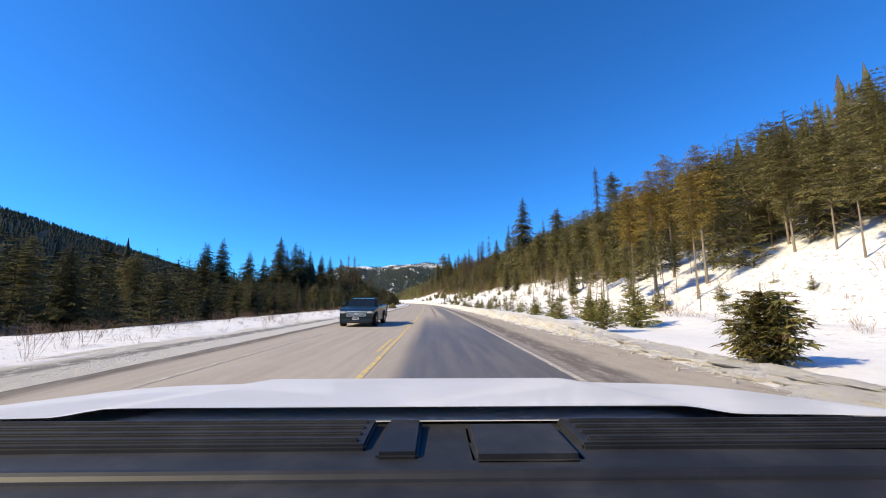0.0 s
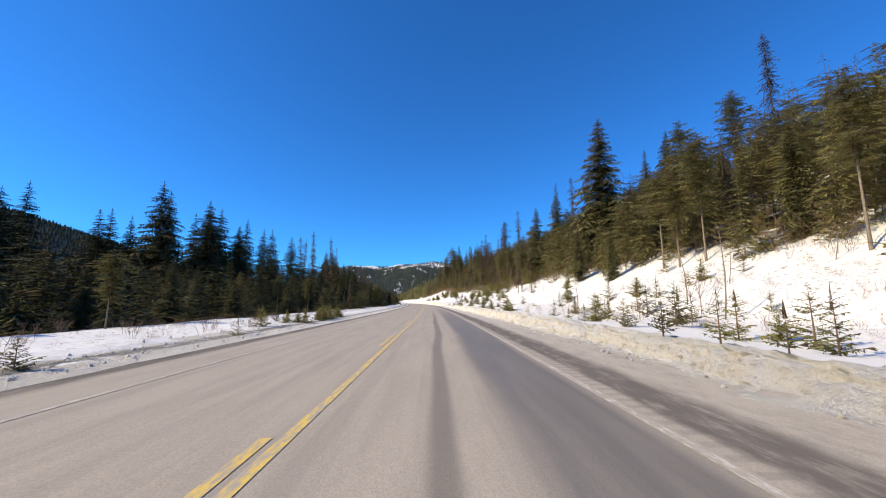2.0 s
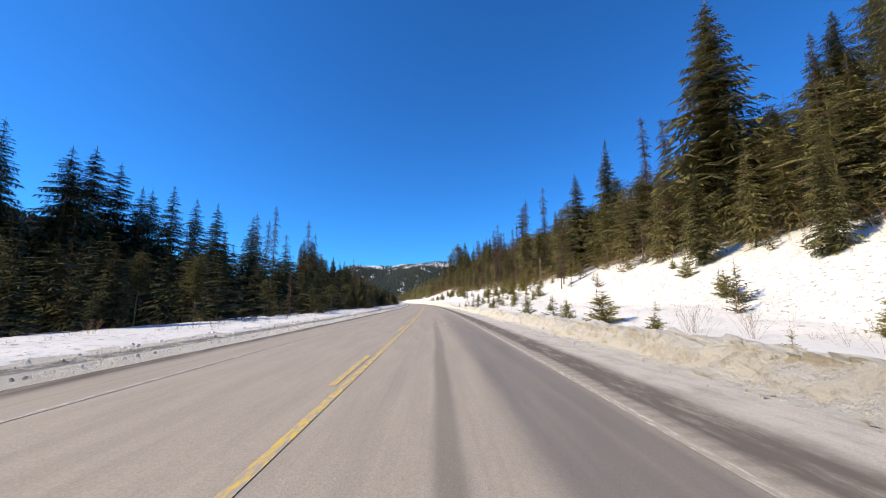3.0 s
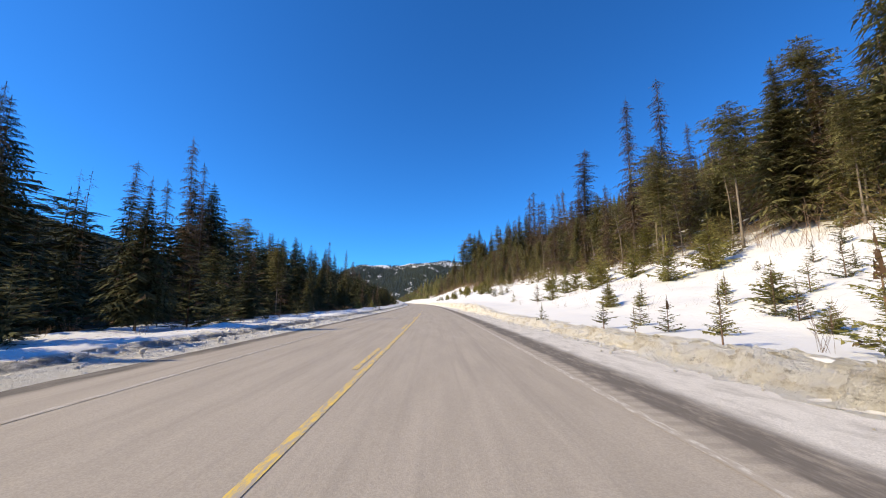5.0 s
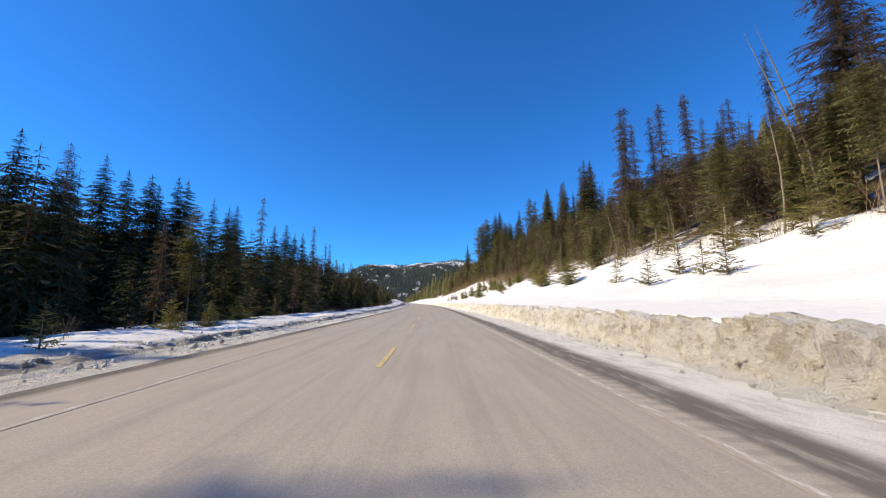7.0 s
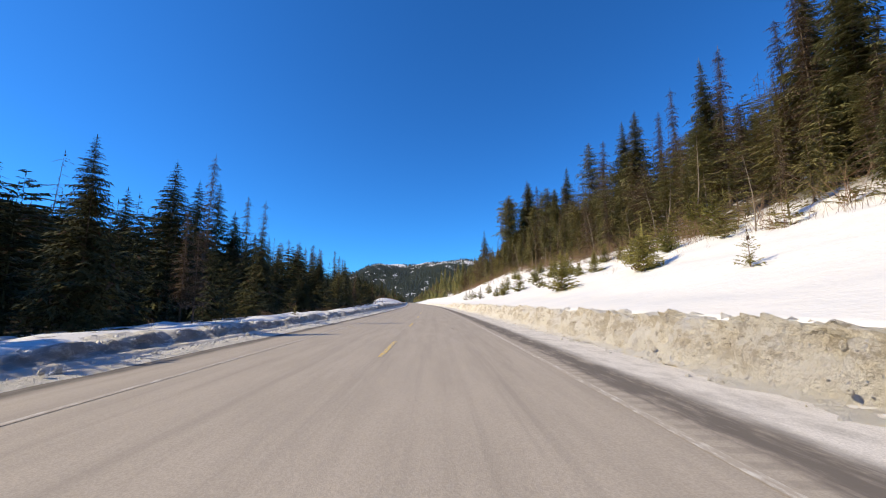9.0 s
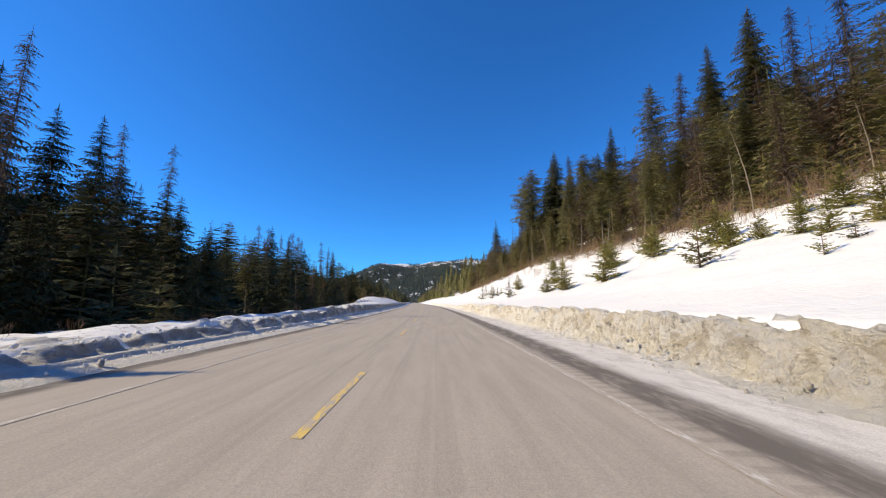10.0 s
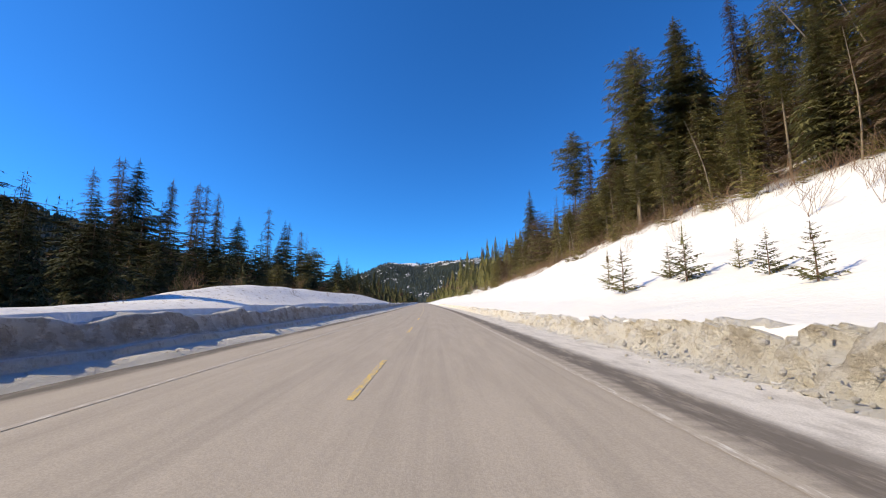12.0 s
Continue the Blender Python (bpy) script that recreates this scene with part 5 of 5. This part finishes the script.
def pickup(x, y):
    """A dark crew-cab pickup that faces the viewer, its nose at y."""
    car = tagged(new("pickup_truck"), "dark green crew-cab pickup truck in the oncoming lane", "pickup truck")
    car.location = (x, y, 0.0)
    lower = [(0.10, 0.24), (0.02, 0.46), (0.0, 0.70), (0.07, 0.84), (0.30, 0.93), (0.8, 1.01), (1.35, 1.06), (1.6, 1.07), (3.6, 1.10), (4.4, 1.13), (5.15, 1.13), (5.22, 0.62), (5.12, 0.34)]
    part("body", loft(lower, [(-0.93, 0.16), (-0.97, 0.07), (-0.93, 0.02), (-0.78, 0.0), (-0.4, -0.02), (0.4, -0.02), (0.78, 0.0), (0.93, 0.02), (0.97, 0.07), (0.93, 0.16)], 0.045), DARK_PAINT, car)
    part("cab", cab((1.26, 4.05), (2.05, 3.40), 1.00, 1.575, 0.89, 0.70), DARK_PAINT, car)
    part("windscreen", quad([(-0.77, 1.40, 1.110), (0.77, 1.40, 1.110), (0.63, 1.94, 1.503), (-0.63, 1.94, 1.503)]), CAR_GLASS, car, "tinted windscreen")
    # added chrome strip that stands in for the highlight along the roof's front edge
    part("roof_highlight", block(-0.62, 0.62, 1.955, 1.985, 1.500, 1.522, 0.006), CHROME, car, "thin bright strip as the highlight along the roof edge")
    for side in (-1, 1):
        def pane(name, y0, y1, y2, y3):
            pts = [(side * 0.848, y0, 1.13), (side * 0.848, y1, 1.13), (side * 0.727, y2, 1.50), (side * 0.727, y3, 1.50)]
            part(name, quad(pts if side > 0 else pts[::-1], 0.012), CAR_GLASS, car, "tinted side window")
        pane("front_window", 1.62, 2.55, 2.50, 2.12)
        pane("rear_window", 2.63, 3.55, 3.30, 2.58)
        part("headlight", block(side * 0.70 - 0.19, side * 0.70 + 0.19, -0.02, 0.34, 0.67, 0.82, 0.05), LAMP, car, "clear headlight")
        part("fog_lamp", block(side * 0.66 - 0.09, side * 0.66 + 0.09, -0.01, 0.08, 0.36, 0.44, 0.02), AMBER, car, "lit-looking amber fog lamp lens")
        mirror = part("wing_mirror", block(side * 1.05 - 0.11, side * 1.05 + 0.11, 1.62, 1.76, 1.12, 1.30, 0.04), DARK_PAINT, car)
        part("mirror_arm", block(side * 0.93 - 0.05, side * 0.93 + 0.05, 1.66, 1.72, 1.12, 1.17, 0.01), DARK_PLASTIC, mirror)
        for yy in (2.45, 3.45):
            part("door_handle", block(side * 0.955 - 0.02, side * 0.955 + 0.02, yy, yy + 0.22, 0.98, 1.02, 0.008), CHROME, car, "chrome handle")
        for yy in (0.95, 4.05):
            arch = disc(0.44, 0.06, 0.36)
            bmesh.ops.translate(arch, verts=arch.verts, vec=(side * 0.945, yy, 0.38))
            part("wheel_arch", arch, DARK_PLASTIC, car, "black plastic wheel arch")
            wheel(car, side * 0.845, yy, 0.37, side)
        part("tail_lamp", block(side * 0.86 - 0.06, side * 0.86 + 0.06, 5.17, 5.25, 0.80, 1.08, 0.02), AMBER, car, "tail lamp")
    part("grille_frame", block(-0.52, 0.52, -0.025, 0.06, 0.56, 0.83, 0.03), CHROME, car, "chrome grille surround")
    part("grille", block(-0.48, 0.48, -0.05, 0.0, 0.60, 0.79, 0.01), DARK_PLASTIC, car, "black grille")
    for z in (0.645, 0.695, 0.745):
        part("grille_bar", block(-0.46, 0.46, -0.064, -0.045, z - 0.012, z + 0.012, 0.004), CHROME, car, "chrome grille bar")
    part("emblem", block(-0.07, 0.07, -0.075, -0.045, 0.64, 0.75, 0.01), CHROME, car, "plain chrome emblem shape")
    part("bumper", block(-0.82, 0.82, -0.06, 0.22, 0.21, 0.54, 0.09), DARK_PAINT, car)
    part("air_intake", block(-0.50, 0.50, -0.068, -0.02, 0.25, 0.35, 0.01), DARK_PLASTIC, car, "black lower air intake")
    plate = part("number_plate", block(-0.16, 0.16, -0.082, -0.066, 0.39, 0.50, 0.004), PLATE, car, "white plate with plain dark bars")
    part("plate_bar", block(-0.11, 0.11, -0.087, -0.081, 0.425, 0.465, 0.0), DARK_PLASTIC, plate)
    return car


pickup(-4.15, 19.95)


def hood_sheet(name, xs, us, surface, material, parent, label, thick=0.02):
    """A curved panel with thickness from surface(x, u) -> (y, z)."""
    X, U = np.meshgrid(xs, us)
    Y, Z = surface(X, U)
    top = np.stack([X, Y, Z], -1).reshape(-1, 3)
    n, m = len(xs), len(us)
    i = (np.arange(m - 1)[:, None] * n + np.arange(n - 1)[None]).ravel()
    q = np.stack([i, i + 1, i + n + 1, i + n], -1)
    k = len(top)
    ob = mesh_object(name, np.concatenate([top, top - np.array([0, 0, thick])]), np.concatenate([q, q[:, ::-1] + k]), material, True, parent)
    ob["label"] = label
    return ob


def carrying_car():
    """The white car at the start of the drive: bonnet, wings, lower body and dashboard."""
    car = tagged(new("white_car"), "white car with a dark dusty dashboard on the road", "car")

    def bonnet(X, U):
        front = 1.72 - 0.40 * (np.abs(X) / 0.97) ** 4
        y = 0.56 + (front - 0.56) * U
        crest = 1.14 - 0.125 * (y - 0.56) + 0.012 * step(np.abs(X + 0.02), 0.50, 0.40) - 0.035 * (np.abs(X) / 0.97) ** 6
        return y, crest - 0.42 * np.clip(y - 1.12 + 0.10 * (X / 0.97) ** 4, 0, 2) ** 1.4

    hood_sheet("bonnet", np.linspace(-0.97, 0.97, 81), np.linspace(0, 1, 40), bonnet, WHITE_PAINT, car, "white bonnet with a raised centre")
    for side in (-1, 1):
        part("wing", block(side * 0.985 - 0.035, side * 0.985 + 0.035, 0.10, 1.12, 0.62, 1.02, 0.03), WHITE_PAINT, car, "white front wing")
        part("side_panel", block(side * 0.975 - 0.02, side * 0.975 + 0.02, -2.9, 1.34, 0.30, 0.90, 0.015), WHITE_PAINT, car)
        part("headlight", block(side * 0.74 - 0.18, side * 0.74 + 0.18, 1.32, 1.52, 0.70, 0.85, 0.03), LAMP, car, "clear headlight")
        for yy in (0.78, -2.05):
            wheel(car, side * 0.86, yy, 0.37, side)
    part("bumper", block(-0.94, 0.94, 1.42, 1.70, 0.32, 0.64, 0.06), WHITE_PAINT, car)
    part("nose", block(-0.86, 0.86, 1.30, 1.56, 0.60, 0.86, 0.05), DARK_PLASTIC, car, "black grille panel")
    part("floor_pan", block(-0.95, 0.95, -2.9, 1.36, 0.26, 0.34, 0.01), DARK_PLASTIC, car)
    part("rear_panel", block(-0.95, 0.95, -2.96, -2.90, 0.30, 0.92, 0.02), WHITE_PAINT, car)
    part("bulkhead", block(-0.94, 0.94, 0.50, 0.56, 0.34, 1.09, 0.01), DARK_PLASTIC, car)

    # dashboard: a nearly level top with defroster slots, a rib and a seam
    def dash(X, U):
        y = 0.06 + 0.50 * U
        return y, 1.128 + 0.006 * np.sin(U * 3.1) - 0.16 * np.clip(0.40 - U, 0, 1) - 0.02 * (X / 0.95) ** 4

    top = hood_sheet("dashboard", np.linspace(-0.95, 0.95, 41), np.linspace(0, 1, 26), dash, GREY_PLASTIC, car, "dusty dark grey dashboard top")
    part("dash_face", block(-0.92, 0.92, 0.03, 0.10, 0.62, 1.05, 0.03), GREY_PLASTIC, car)
    for x0, x1 in ((-0.62, -0.05), (0.20, 0.80)):
        part("defroster_slot", block(x0, x1, 0.455, 0.550, 1.128, 1.1385, 0.003), DARK_PLASTIC, top, "dark defroster vent")
        for k in range(4):
            part("vent_slat", block(x0 + 0.01, x1 - 0.01, 0.464 + 0.022 * k, 0.471 + 0.022 * k, 1.136, 1.1425, 0.002), GREY_PLASTIC, top)
    part("centre_rib", block(-0.035, 0.012, 0.43, 0.548, 1.128, 1.139, 0.004), DARK_PLASTIC, top, "raised rib in the middle of the dashboard")
    part("sensor_pod", block(0.07, 0.19, 0.42, 0.53, 1.127, 1.139, 0.006), GREY_PLASTIC, top, "small grey sensor housing")
    roll = bmesh.new()
    bmesh.ops.create_cone(roll, cap_ends=True, segments=14, radius1=0.010, radius2=0.010, depth=1.86)
    bmesh.ops.rotate(roll, verts=roll.verts, cent=(0, 0, 0), matrix=Matrix.Rotation(math.pi / 2, 3, "Y"))
    bmesh.ops.translate(roll, verts=roll.verts, vec=(0, 0.385, 1.132))
    part("dash_seam", roll, DARK_PLASTIC, top, "dark rolled seam across the dashboard")
    return car


carrying_car()


dirt = plain("dark_dirt", (0.05, 0.042, 0.035), 0.95, speck=0.5)
v, f = clod(300)
tagged(mesh_object("dirt_lump", v * np.array([[0.13, 0.10, 0.02]]) + np.array([[0.95, 261.4, 0.012]]), f, dirt, False), "flat dark lump of dirt on the lane", "dirt")
v, f = clod(301)
tagged(mesh_object("mud_clod", v * np.array([[0.14, 0.10, 0.12]]) + np.array([[6.2, 334.3, 0.55]]), f, dirt, False), "dark frozen mud clod on the snow bank", "clod")
